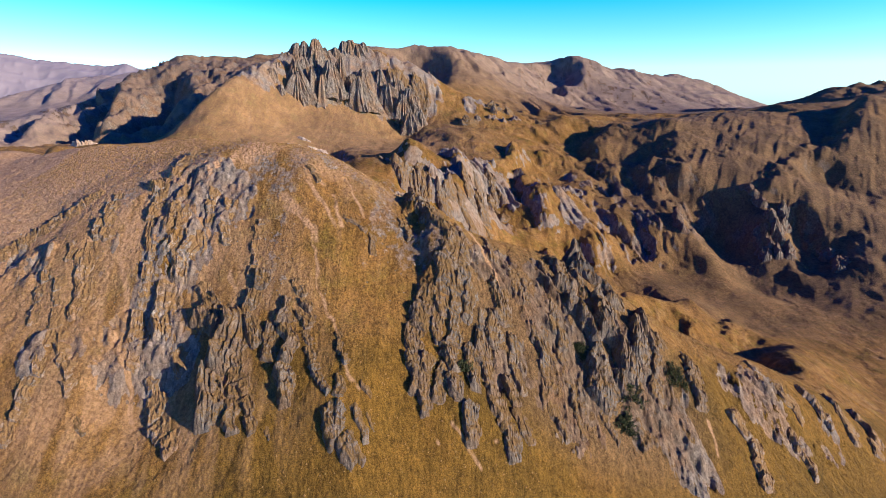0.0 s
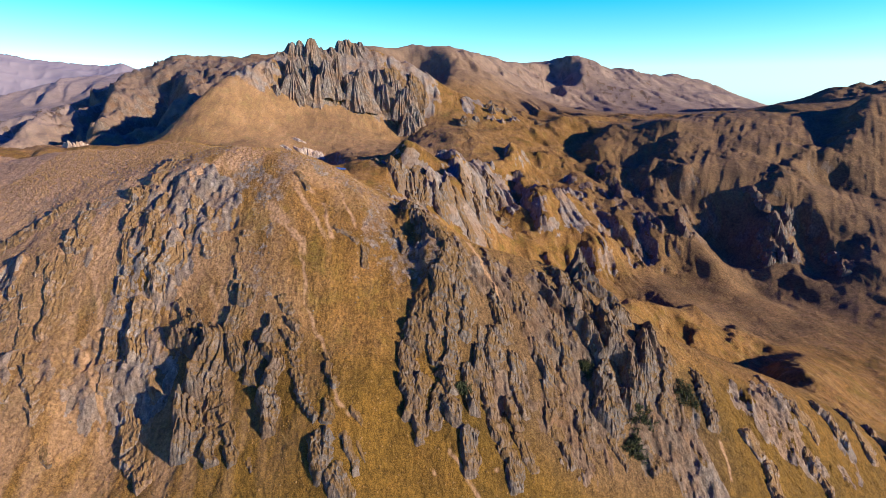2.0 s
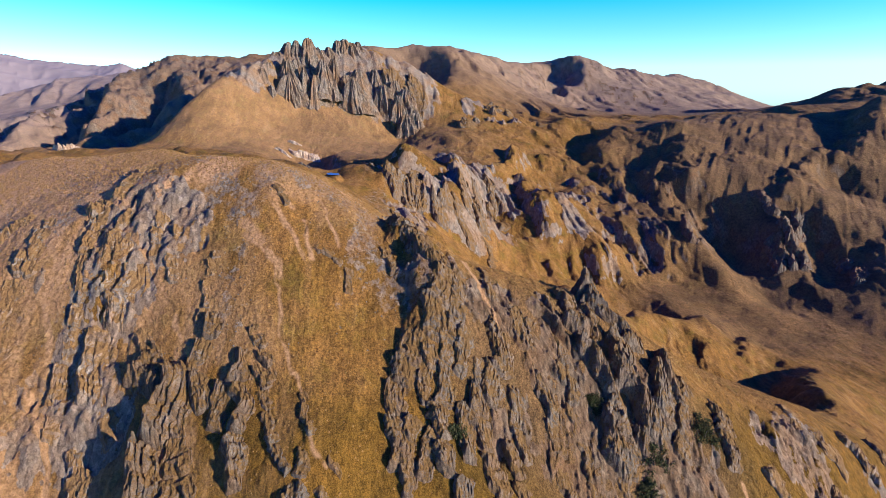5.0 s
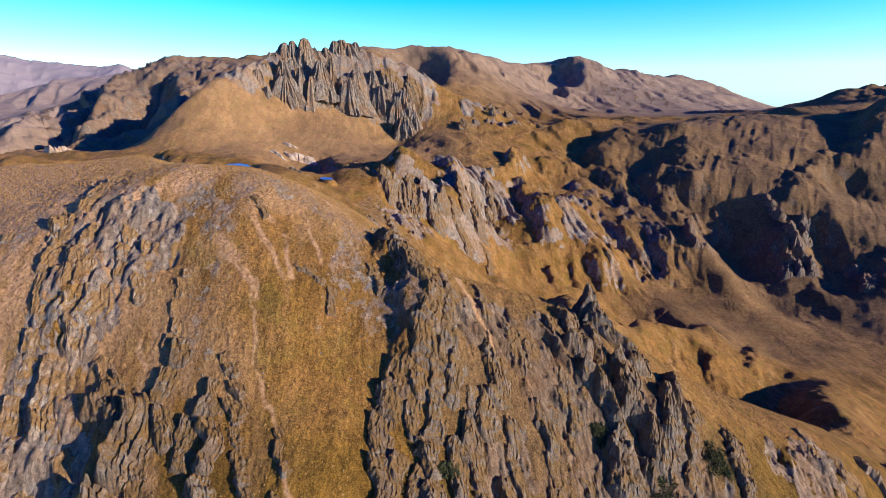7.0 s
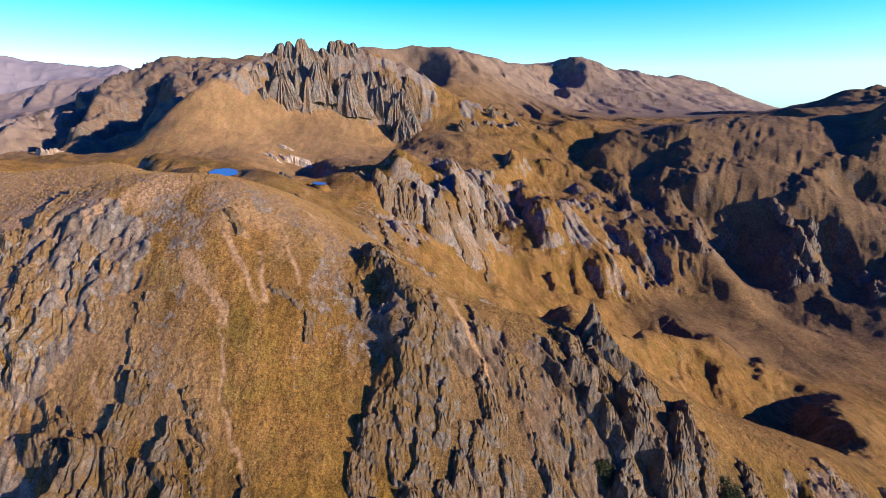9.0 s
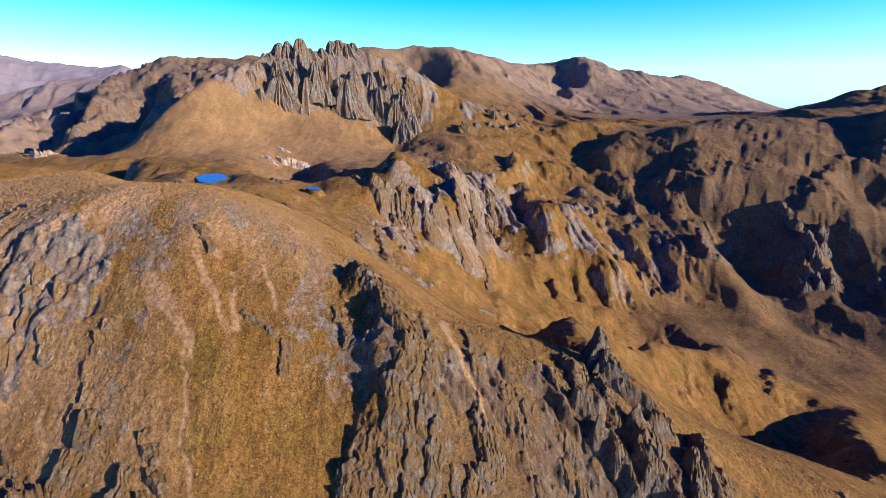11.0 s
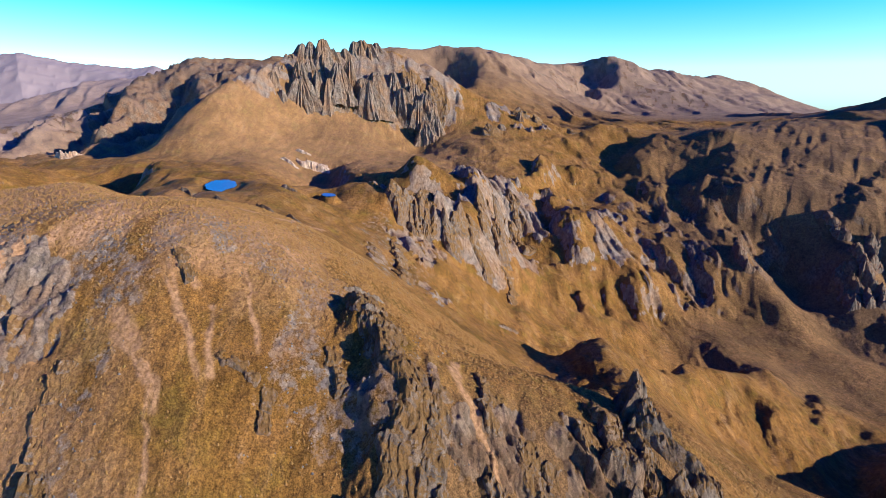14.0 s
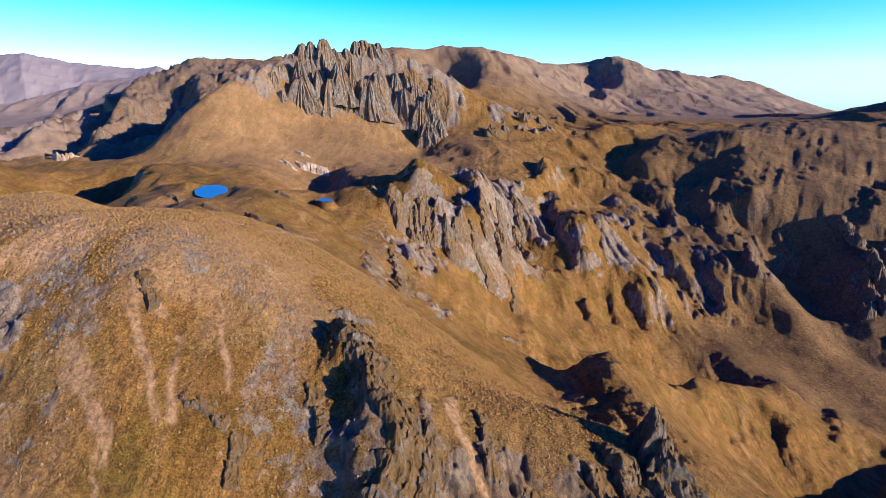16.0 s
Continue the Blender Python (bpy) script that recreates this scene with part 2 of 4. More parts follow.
def ease(a, b, v):
    k = np.clip((v - a) / (b - a), 0, 1)
    return k * k * (3 - 2 * k)


def patch(x, y, cx, cy, rx, ry, turn=0.0):
    """1 inside an ellipse, fading to 0 outside it."""
    c, s = math.cos(radians(turn)), math.sin(radians(turn))
    dx, dy = x - cx, y - cy
    return ease(1.35, 0.65, np.sqrt(((c * dx + s * dy) / rx) ** 2 + ((c * dy - s * dx) / ry) ** 2))


# The lie of the land: crest, shoulder and valley lines, (x, y, z) in metres ---
LAND = {
    "hill_top": ((-260, 268, -42), (-215, 264, -36), (-155, 258, -28), (-110, 246, -22), (-85, 240, -20), (-61, 240, -25), (-36, 240, -36), (-9, 231, -47)),
    "hill_spur": ((-9, 231, -47), (12, 224, -59), (38, 224, -69), (62, 226, -78), (85, 214, -98), (112, 213, -116), (142, 220, -128), (165, 226, -137), (210, 236, -160), (270, 250, -195)),
    "hill_brow": ((-158, 228, -36), (-126, 228, -30), (-98, 227, -23), (-83, 221, -32), (-60, 222, -32), (-44, 221, -41), (-34, 214, -44), (-15, 215, -50)),
    "hill_face_high": ((-240, 205, -58), (-185, 210, -48), (-142, 189, -57), (-106, 190, -57), (-80, 205, -44), (-57, 203, -46), (-46, 197, -52), (-29, 203, -55), (-16, 205, -56), (4, 208, -57), (18, 209, -65), (40, 203, -84)),
    "hill_face_mid": ((-230, 165, -84), (-172, 175, -71), (-124, 177, -71), (-92, 175, -75), (-58, 168, -79), (-32, 181, -73), (-13, 179, -80), (17, 181, -90), (40, 190, -96), (64, 199, -101), (100, 203, -117)),
    "hill_face_low": ((-220, 135, -104), (-165, 148, -91), (-125, 156, -88), (-103, 150, -104), (-77, 150, -98), (-25, 158, -89), (-32, 141, -104), (-14, 149, -109), (8, 163, -100), (40, 173, -113), (65, 176, -127), (88, 185, -131), (108, 196, -129), (139, 217, -129)),
    "hill_foot": ((-190, 112, -124), (-61, 134, -112), (-14, 132, -124), (22, 148, -124), (89, 170, -145), (131, 188, -151), (190, 215, -165)),
    "near_valley": ((-300, 20, -190), (-120, 60, -165), (0, 60, -175), (90, 100, -185), (180, 150, -195), (280, 200, -212)),
    "plateau": ((-110, 300, -28), (-87, 262, -23), (-61, 268, -29), (-69, 344, -49), (-114, 349, -36), (-144, 409, -43), (-105, 412, -44), (-92, 481, -62)),
    "dome_rim": ((-126, 299, -25), (-158, 295, -28), (-208, 305, -33), (-260, 308, -38)),
    "dome_hollow": ((-150, 326, -48), (-180, 322, -58), (-215, 330, -66), (-260, 338, -72), (-320, 345, -76)),
    "dome_floor": ((-165, 365, -50), (-210, 370, -62), (-260, 390, -68)),
    "tarn_hollow": ((-150, 545, -84), (-105, 553, -92), (-60, 566, -98), (-20, 590, -106)),
    "tarn_rim": ((-150, 500, -56), (-115, 520, -60), (-75, 538, -66)),
    "plateau_left": ((-310, 312, -42), (-170, 425, -45), (-200, 470, -52), (-330, 560, -60), (-450, 690, -66), (-455, 760, -67), (-565, 823, -75), (-619, 855, -76)),
    "spur_back": ((-23, 250, -46), (1, 276, -67), (22, 282, -76), (76, 292, -111), (120, 290, -134), (160, 290, -150), (165, 325, -160)),
    "gully_head": ((-38, 387, -79), (-19, 379, -86), (-16, 430, -90), (-16, 471, -93), (-32, 478, -90), (13, 491, -119)),
    "slope_back": ((2, 324, -80), (41, 433, -138), (43, 491, -145), (77, 443, -145), (83, 607, -154), (76, 661, -131), (45, 628, -137), (54, 586, -133)),
    "valley": ((316, 361, -214), (310, 393, -207), (287, 465, -213), (223, 455, -190), (278, 514, -210), (253, 516, -203), (233, 528, -200), (215, 562, -198), (267, 602, -194), (297, 579, -199), (370, 493, -213), (355, 563, -213), (418, 490, -212), (520, 440, -207), (330, 280, -215)),
    "cliff_band": ((-92, 500, -64), (-70, 512, -57), (-45, 492, -61), (-20, 506, -72), (1, 510, -84), (18, 560, -86), (25, 616, -85), (48, 690, -100), (98, 765, -96), (108, 816, -82)),
    "knolls": ((111, 737, -114), (112, 707, -128), (107, 640, -130), (148, 670, -124), (168, 649, -143), (180, 586, -168), (217, 638, -161), (247, 630, -172), (124, 582, -165)),
    "right_face": ((328, 725, -125), (334, 735, -98), (320, 798, -94), (328, 772, -80), (397, 627, -133), (409, 645, -129), (408, 681, -117), (445, 609, -158), (471, 675, -112), (524, 745, -115), (571, 755, -108), (518, 790, -57), (433, 845, -60), (343, 827, -69), (700, 640, -120), (620, 520, -180)),
    "slope_foot": ((80, 367, -130), (126, 385, -157), (110, 510, -180), (148, 567, -188), (191, 572, -193)),
    "valley_hollow": ((118, 432, -176), (152, 466, -195), (192, 492, -203), (232, 503, -206)),
    "golden_ridge": ((104, 398, -150), (135, 405, -163), (166, 425, -173), (194, 440, -180), (232, 458, -187)),
    "valley_lip": ((151, 367, -170), (179, 392, -180), (212, 410, -184)),
    "cliff_plateau": ((-38, 615, -60), (-30, 618, -63), (-2, 641, -74), (0, 720, -88), (40, 800, -75), (40, 875, -52)),
    "knolls_high": ((156, 811, -112), (190, 760, -118), (222, 825, -107), (241, 766, -120), (265, 746, -130), (300, 676, -138), (308, 584, -184), (285, 773, -107), (225, 795, -110)),
    "right_basin": ((335, 668, -175), (365, 643, -181), (347, 614, -196), (372, 596, -186)),
    "left_far_ridge": ((-1200, 1750, 46), (-1290, 1900, 44), (-1330, 2005, 38), (-1500, 2000, 10), (-1420, 1700, -20), (-1150, 1500, -40)),
    "right_crest": ((216, 908, -72), (269, 957, -62), (332, 960, -52), (366, 870, -36), (430, 1020, -42), (482, 950, -33), (572, 950, -28), (634, 980, -23), (700, 930, -22), (800, 880, -25), (1000, 800, -40)),
    "right_back": ((892, 1374, -28), (945, 1400, 2), (987, 1400, 13), (1126, 1400, 22), (1500, 1300, 24), (712, 1359, -60), (1300, 1900, -110)),
    "peak_arete": ((-301, 920, 37), (-315, 860, 17), (-332, 798, -5), (-352, 765, -27), (-382, 735, -52), (-405, 712, -66)),
    "left_gully": ((-345, 1100, 5), (-355, 1050, -35), (-378, 960, -75), (-396, 880, -98), (-425, 845, -98)),
    "left_spur": ((-440, 1130, 8), (-480, 1090, -2), (-513, 1051, -6), (-560, 1000, -40), (-610, 960, -75), (-652, 1019, -62)),
    "left_hollow": ((-515, 1160, -18), (-560, 1095, -55), (-630, 1030, -92), (-700, 980, -108)),
    "peak_foot": ((-322, 745, -37), (-262, 775, -47), (-222, 888, -29), (-149, 861, -53), (-180, 760, -78), (-69, 899, -74), (-14, 890, -63), (-73, 967, -42), (50, 935, -49)),
    "peak_body": ((-300, 870, 10), (-292, 920, 32), (-262, 972, 70), (-222, 984, 76), (-177, 1024, 80), (-140, 1038, 80), (-94, 1042, 63), (-43, 1042, 47), (20, 1042, 18), (94, 1012, -22)),
    "peak_skirt": ((-277, 905, 10), (-194, 921, -14), (-128, 950, -8), (-82, 985, 26), (-20, 985, -10), (40, 985, -25)),
    "peak_back": ((-359, 1150, 55), (-250, 1100, 30), (-60, 1180, -20), (150, 1300, -60), (283, 1250, -52), (438, 1976, -45), (721, 2040, -42)),
    "left_range": ((-892, 1550, 22), (-775, 1480, 62), (-690, 1428, 85), (-614, 1400, 78), (-531, 1330, 59), (-464, 1270, 59), (-422, 1220, 66), (-359, 1150, 58)),
    "left_slopes": ((-640, 1160, 0), (-761, 1335, 28), (-739, 1022, -91), (-960, 1500, -30), (-1600, 1900, -60), (-1864, 2300, -80), (-620, 900, -95)),
    "far_range": ((-240, 1900, 146), (-71, 1950, 147), (18, 2000, 146), (77, 1970, 132), (149, 2150, 146), (230, 2300, 138), (332, 2450, 122), (470, 2600, 150), (581, 2630, 170), (634, 2630, 171)),
    "far_shoulder": ((634, 2630, 171), (792, 2700, 122), (1024, 2800, 96), (1191, 2860, 110), (1225, 2800, 92), (1224, 2600, 34), (1210, 2400, -16), (1180, 2200, -48)),
    "far_foot": ((500, 2250, 5), (850, 2300, 15), (250, 2050, 40), (950, 2150, -30), (0, 1750, 60), (-150, 1500, 10)),
    "beyond": ((-400, 3000, 0), (900, 3600, -80), (2000, 2600, -170), (2600, 4000, -200), (0, 4800, -200), (-2500, 2400, -120), (-1600, 3400, -60), (-3800, 3000, -150), (3800, 2500, -200)),
    "rim": ((4800, 0, -200), (3400, -3400, -210), (0, -4800, -210), (-3400, -3400, -210), (-4800, 0, -200), (0, -700, -200), (900, 0, -190), (-900, 0, -150), (1500, 600, -120), (-1200, 700, -90)),
}


def land_knots():
    knots = {}
    for points in LAND.values():
        for a, b in zip(points, points[1:]):
            steps = max(1, min(3, int(math.dist(a, b) / 22))) if math.dist(a, b) < 160 else 1
            for k in range(steps + 1):
                p = [a[n] + (b[n] - a[n]) * k / steps for n in range(3)]
                if all(math.hypot(p[0] - q[0], p[1] - q[1]) > 9 for q in knots.values()):
                    knots[len(knots)] = p
    return np.array(list(knots.values()))


KNOTS = land_knots()


def knot_weights():
    n = len(KNOTS)
    d = np.hypot(KNOTS[:, None, 0] - KNOTS[None, :, 0], KNOTS[:, None, 1] - KNOTS[None, :, 1])
    a = np.zeros((n + 1, n + 1))
    a[:n, :n], a[:n, n], a[n, :n] = np.sqrt(d * d + 36) + np.eye(n) * -1.5, 1, 1
    return np.linalg.solve(a, np.r_[KNOTS[:, 2], 0])


WEIGHTS = knot_weights()


def base(x, y):
    """The smooth lie of the land."""
    z = np.full(x.shape, WEIGHTS[-1])
    px, py = np.float32(x), np.float32(y)
    for kx, ky, w in np.float32(np.c_[KNOTS[:, :2], WEIGHTS[:-1]]):
        z += w * np.sqrt((px - kx) ** 2 + (py - ky) ** 2 + np.float32(36))
    return z


def rockiness(x, y):
    """Where bare rock breaks through the grass, 0 to 1."""
    n = fractal(x / 17, y / 30, 3, 6, 0.62)
    left = np.maximum(patch(x, y, -118, 188, 50, 34), patch(x, y, -92, 203, 20, 22)) * 0.66
    spur = np.maximum(patch(x, y, 42, 196, 52, 30, 6), patch(x, y, 12, 212, 26, 22)) * 0.66
    grey = np.maximum(patch(x, y, 165, 215, 40, 14), patch(x, y, 105, 190, 20, 20) * 0.6)
    lip = patch(x, y, -20, 440, 26, 90) * 0.75
    cliffs = np.maximum(patch(x, y, -25, 512, 45, 22), patch(x, y, 40, 590, 40, 45)) * 1.1
    cliffs = np.maximum(cliffs, patch(x, y, 45, 690, 60, 50))
    knolls = np.maximum(patch(x, y, 240, 700, 120, 110) * 0.55, patch(x, y, 165, 655, 80, 45) * 0.72)
    right = patch(x, y, 430, 640, 120, 110) * 0.14
    peak = np.maximum(np.maximum(patch(x, y, -190, 985, 140, 62), patch(x, y, -60, 1010, 60, 50)), patch(x, y, -310, 900, 40, 60)) * 1.5
    range_ = np.maximum(patch(x, y, -600, 1300, 420, 200), patch(x, y, 300, 2350, 700, 500) * 0.5) * 0.85
    other = patch(x, y, 90, 1000, 60, 40) * 0.9
    area = left
    for m in (spur, grey, lip, cliffs, knolls, right, peak, range_, other):
        area = np.maximum(area, m)
    return ease(0.34, 0.66, area * 0.62 + 0.42 * n * ease(0.02, 0.3, area))


def saw(lean, along, size, stretch, seed):
    """Tilted slabs: a steep left side and a long right one, each slab of its own height, about 0 to 1.2."""
    cell = lean / size + 0.35 * grain(lean / size * 0.7, along / (size * stretch), seed + 2)
    k = np.floor(cell)
    part = cell - k
    run = along / (size * stretch) + 3.1 * lattice(k, k, seed)
    j = np.floor(run)
    t = run - j
    t = t * t * (3 - 2 * t)
    tall = lattice(k, j, seed + 1) * (1 - t) + lattice(k, j + 1, seed + 1) * t
    part = np.where(part < 0.17, part / 0.17, 1 - (part - 0.17) / 0.83)
    return part * (0.15 + 1.05 * tall) - 0.34


# Spurs with a steep, hollow side in the shade: (width of the steep side, of the sunny side), then (x, y, relief)
SPURS = (
    (48, 100, (-590, 1340, 0), (-580, 1280, 54), (-540, 1170, 78), (-505, 1070, 78), (-490, 1000, 14)),
    (42, 90, (-780, 1390, 0), (-760, 1335, 40), (-715, 1220, 65), (-680, 1120, 65), (-665, 1050, 14)),
    (70, 90, (-330, 1080, 20), (-300, 985, 50), (-301, 920, 70), (-315, 860, 75), (-332, 798, 60), (-352, 765, 40), (-390, 725, 10)),
    (30, 60, (-830, 1330, 0), (-815, 1260, 54), (-814, 1215, 54), (-830, 1170, 0)),
    (35, 60, (-860, 1220, 0), (-855, 1180, 54), (-818, 1065, 47), (-830, 1010, 0)),
    (50, 70, (-670, 1120, 0), (-655, 1060, 81), (-620, 990, 81), (-590, 920, 7)),
    (25, 45, (-520, 990, 0), (-545, 955, 40), (-570, 925, 40), (-600, 880, 0)),
    (45, 80, (370, 1140, 0), (300, 1080, 45), (220, 1010, 45), (185, 975, 0)),
    (60, 90, (545, 640, 0), (510, 590, 24), (465, 545, 24), (440, 520, 0)),
    (110, 150, (-60, 2030, 0), (-10, 1960, 80), (45, 1870, 100), (55, 1790, 95), (40, 1650, 60), (28, 1560, 0)),
    (100, 140, (560, 2640, 0), (590, 2590, 70), (630, 2510, 90), (612, 2370, 70), (600, 2280, 0)),
    (50, 90, (515, 2340, 0), (511, 2290, 45), (500, 2160, 45), (495, 2110, 0)),
    (34, 70, (310, 410, 0), (275, 365, 26), (245, 330, 36), (228, 300, 30), (222, 276, 0)),
    (45, 70, (-300, 650, 0), (-265, 580, 44), (-230, 510, 56), (-200, 450, 44), (-180, 420, 0)),
    (58, 60, (-420, 620, 0), (-385, 550, 74), (-350, 480, 74), (-330, 430, 0)),
    (30, 60, (-450, 700, 0), (-446, 655, 28), (-470, 610, 0)),
    (26, 60, (-155, 790, 0), (-138, 740, 24), (-120, 690, 26), (-104, 645, 0)),
    (26, 60, (253, 478, 0), (233, 467, 24), (194, 445, 24), (166, 432, 24), (135, 405, 24), (122, 404, 24), (88, 393, 24), (66, 385, 0)),
    (36, 50, (101, 432, 0), (95, 400, 18), (88, 365, 22), (92, 332, 24), (106, 306, 20), (121, 277, 0)),
)
# Low scarps and ribs in the slopes, in the same form, that stand up more than they cut in
SCARPS = (
    (16, 50, (106, 753, 0), (110, 740, 18.6), (119, 710, 18.6), (117, 639, 18.6), (121, 615, 18.6), (123, 601, 0)),
    (9, 22, (210, 655, 0), (216, 650, 6.8), (228, 642, 6.8), (233, 626, 6.8), (235, 618, 0)),
    (15, 34, (247, 647, 0), (254, 635, 16.1), (260, 623, 16.1), (262, 612, 16.1), (259, 596, 16.1), (257, 583, 0)),
    (8, 18, (218, 665, 0), (220, 657, 6.8), (225, 643, 6.8), (228, 627, 6.8), (230, 620, 0)),
    (8, 18, (165, 596, 0), (168, 588, 6.8), (173, 576, 6.8), (176, 566, 6.8), (178, 558, 0)),
    (8, 18, (185, 600, 0), (190, 594, 7.4), (196, 585, 7.4), (201, 574, 7.4), (205, 567, 0)),
    (7, 16, (142, 595, 0), (144, 587, 6.2), (147, 576, 6.2), (149, 561, 6.2), (150, 553, 0)),
    (7, 16, (115, 572, 0), (116, 564, 6.2), (120, 544, 6.2), (122, 536, 0)),
    (25, 34, (-52, 659, 0), (-40, 640, 13.6), (-28, 621, 13.6), (-25, 611, 13.6), (-33, 604, 13.6), (-49, 588, 0)),
    (12, 30, (4, 701, 0), (6, 690, 9.9), (18, 636, 9.9), (26, 632, 9.9), (35, 627, 0)),
    (16, 30, (121, 848, 0), (117, 834, 9.9), (105, 788, 9.9), (101, 774, 0)),
    (14, 30, (150, 853, 0), (153, 841, 8.7), (159, 818, 8.7), (162, 806, 0)),
    (14, 25, (243, 693, 0), (234, 684, 5.6), (214, 662, 5.6), (205, 653, 0)),
    (16, 30, (236, 822, 0), (239, 808, 12.4), (251, 764, 12.4), (251, 726, 12.4), (251, 711, 0)),
    (20, 30, (286, 796, 0), (291, 779, 12.4), (298, 751, 12.4), (298, 726, 12.4), (298, 708, 0)),
    (12, 25, (316, 750, 0), (321, 741, 8.7), (332, 723, 8.7), (337, 714, 0)),
    (26, 40, (392, 851, 0), (376, 835, 14.9), (344, 804, 14.9), (314, 779, 14.9), (295, 764, 0)),
    (32, 60, (305, 956, 0), (290, 931, 18.6), (259, 879, 18.6), (240, 846, 18.6), (226, 822, 0)),
    (25, 40, (569, 799, 0), (551, 785, 13.6), (526, 766, 13.6), (487, 736, 13.6), (470, 722, 0)),
    (16, 30, (475, 744, 0), (467, 732, 9.3), (436, 685, 9.3), (428, 673, 0)),
    (50, 80, (768, 975, 0), (740, 940, 34.1), (658, 837, 34.1), (608, 784, 34.1), (572, 752, 34.1), (538, 721, 0)),
    (24, 40, (454, 672, 0), (461, 651, 16.1), (468, 630, 16.1), (463, 603, 16.1), (459, 582, 0)),
    (14, 20, (193, 417, 0), (189, 405, 5.6), (183, 387, 5.6), (179, 375, 0)),
    (14, 25, (217, 426, 0), (214, 414, 6.8), (207, 387, 6.8), (203, 375, 0)),
    (14, 22, (286, 469, 0), (280, 459, 5.6), (253, 418, 5.6), (246, 407, 0)),
    (14, 30, (114, 837, 0), (110, 825, 8.7), (96, 775, 8.7), (92, 763, 0)),
    (9, 26, (-14, 240, 0), (-11, 231, 5.6), (-4, 220, 6.2), (-2, 208, 6.2), (-2, 197, 5.6), (-5, 187, 2.5), (-7, 178, 0)),
)


def spurs(x, y):
    """The spurs' crests and the hollows under their steep sides, in metres."""
    total = np.zeros(x.shape)
    for up, steep, sunny, *line in [(0.28, *row) for row in SPURS] + [(0.60, *row) for row in SCARPS]:
        line = np.array(line, float)
        reach = max(4 * steep, sunny) + 30
        near = (x > line[:, 0].min() - reach) & (x < line[:, 0].max() + reach) & (y > line[:, 1].min() - reach) & (y < line[:, 1].max() + reach)
        if not near.any():
            continue
        px, py = x[near], y[near]
        wx = px + min(0.36 * steep, 6) * fractal(px / (1.1 * steep), py / (1.1 * steep), 131, 5, 0.6)
        wy = py + min(0.36 * steep, 6) * fractal(px / (1.1 * steep), py / (1.1 * steep), 137, 5, 0.6)
        best, side, rise = np.full(px.shape, 1e9), np.zeros(px.shape), np.zeros(px.shape)
        for (ax, ay, ar), (bx, by, br) in zip(line, line[1:]):
            ux, uy = bx - ax, by - ay
            long = math.hypot(ux, uy)
            t = np.clip(((wx - ax) * ux + (wy - ay) * uy) / long ** 2, 0, 1)
            dx, dy = wx - ax - t * ux, wy - ay - t * uy
            d = np.hypot(dx, dy)
            closer = d < best
            best = np.where(closer, d, best)
            side = np.where(closer, d * np.sign((dx * uy - dy * ux) + 1e-9), side)
            rise = np.where(closer, ar + (br - ar) * t, rise)
        shade = np.where(side < steep, up - 0.95 * ease(0, steep, side), (up - 0.95) * ease(4.0 * steep, steep, side))
        sun_side = up * ease(sunny, 0, -side)
        total[near] += rise * np.where(side > 0, shade, sun_side)
    return total


def middle_relief(x, y, z, rock, detail):
    """Slabs, slits and knolls of the middle distance, in metres."""
    lean = x + 0.25 * y + 22 * fractal(x / 70, y / 90, 33, 3)
    rough = (1 - 0.85 * patch(x, y, -190, 800, 150, 110)) * (1 - 0.8 * patch(x, y, 290, 480, 130, 100)) * ease(-230, -190, z)
    rough = rough * (1 - 0.85 * patch(x, y, 520, 800, 240, 220)) * (1 - 0.7 * patch(x, y, -60, 420, 90, 110))
    gate = ease(-0.25, 0.45, fractal(x / 95, y / 95, 35, 2))
    calm = (1 - 0.9 * patch(x, y, -190, 800, 150, 110)) * (1 - 0.9 * patch(x, y, 270, 480, 130, 90)) * (1 - 0.85 * patch(x, y, 30, 440, 70, 110)) * (1 - 0.7 * patch(x, y, -130, 420, 110, 120)) * (1 - 0.95 * patch(x, y, 130, 365, 120, 85))
    knobby = calm * (0.30 + 0.70 * np.maximum(np.maximum(patch(x, y, 170, 640, 110, 90), patch(x, y, 20, 590, 80, 90)), np.maximum(0.25 * patch(x, y, 440, 680, 200, 150), 0.5 * patch(x, y, 250, 800, 120, 110))))
    knobby = knobby * ease(-0.45, 0.35, fractal(x / 60, y / 60, 36, 3))
    tilt = 0.92 * x + 0.38 * y + 14 * fractal(x / 40, y / 50, 34, 4)
    total = knobby * 0.8 * ridged(x / 13, y / 17, 187, 3)
    for size, rise, long, seed in ((27.0, 3.4, 1.9, 181), (11.5, 2.2, 2.2, 183), (5.2, 1.1, 2.0, 185)):
        total = total + knobby * rise * saw(tilt, y, size, long, seed)
    total = total + patch(x, y, 500, 780, 230, 230) * (ridged((x - 0.6 * y) / 15, (y + 0.6 * x) / 90, 57, 3) - 0.2) * 1.3
    for size, rise, seed in ((74.0, 4.5, 81), (31.0, 1.4, 83)):
        total = total + rough * gate * rise * saw(lean, y, size, 1.3, seed)
    total = total + rock * (1 - 0.55 * patch(x, y, -180, 985, 150, 70)) * (6.0 * saw(lean, y, 17.0, 2.2, 85) + 2.6 * saw(lean, y, 7.0, 2.6, 87) + ridged((x + 0.2 * y) / 26, y / 50, 51, 3) * 3.5 - 1.0)
    if detail:
        total = total + fractal(x / 14, y / 14, 65, 3) * (0.6 + 1.4 * rock) * (1 - 0.6 * patch(x, y, 520, 800, 260, 240))
    return total


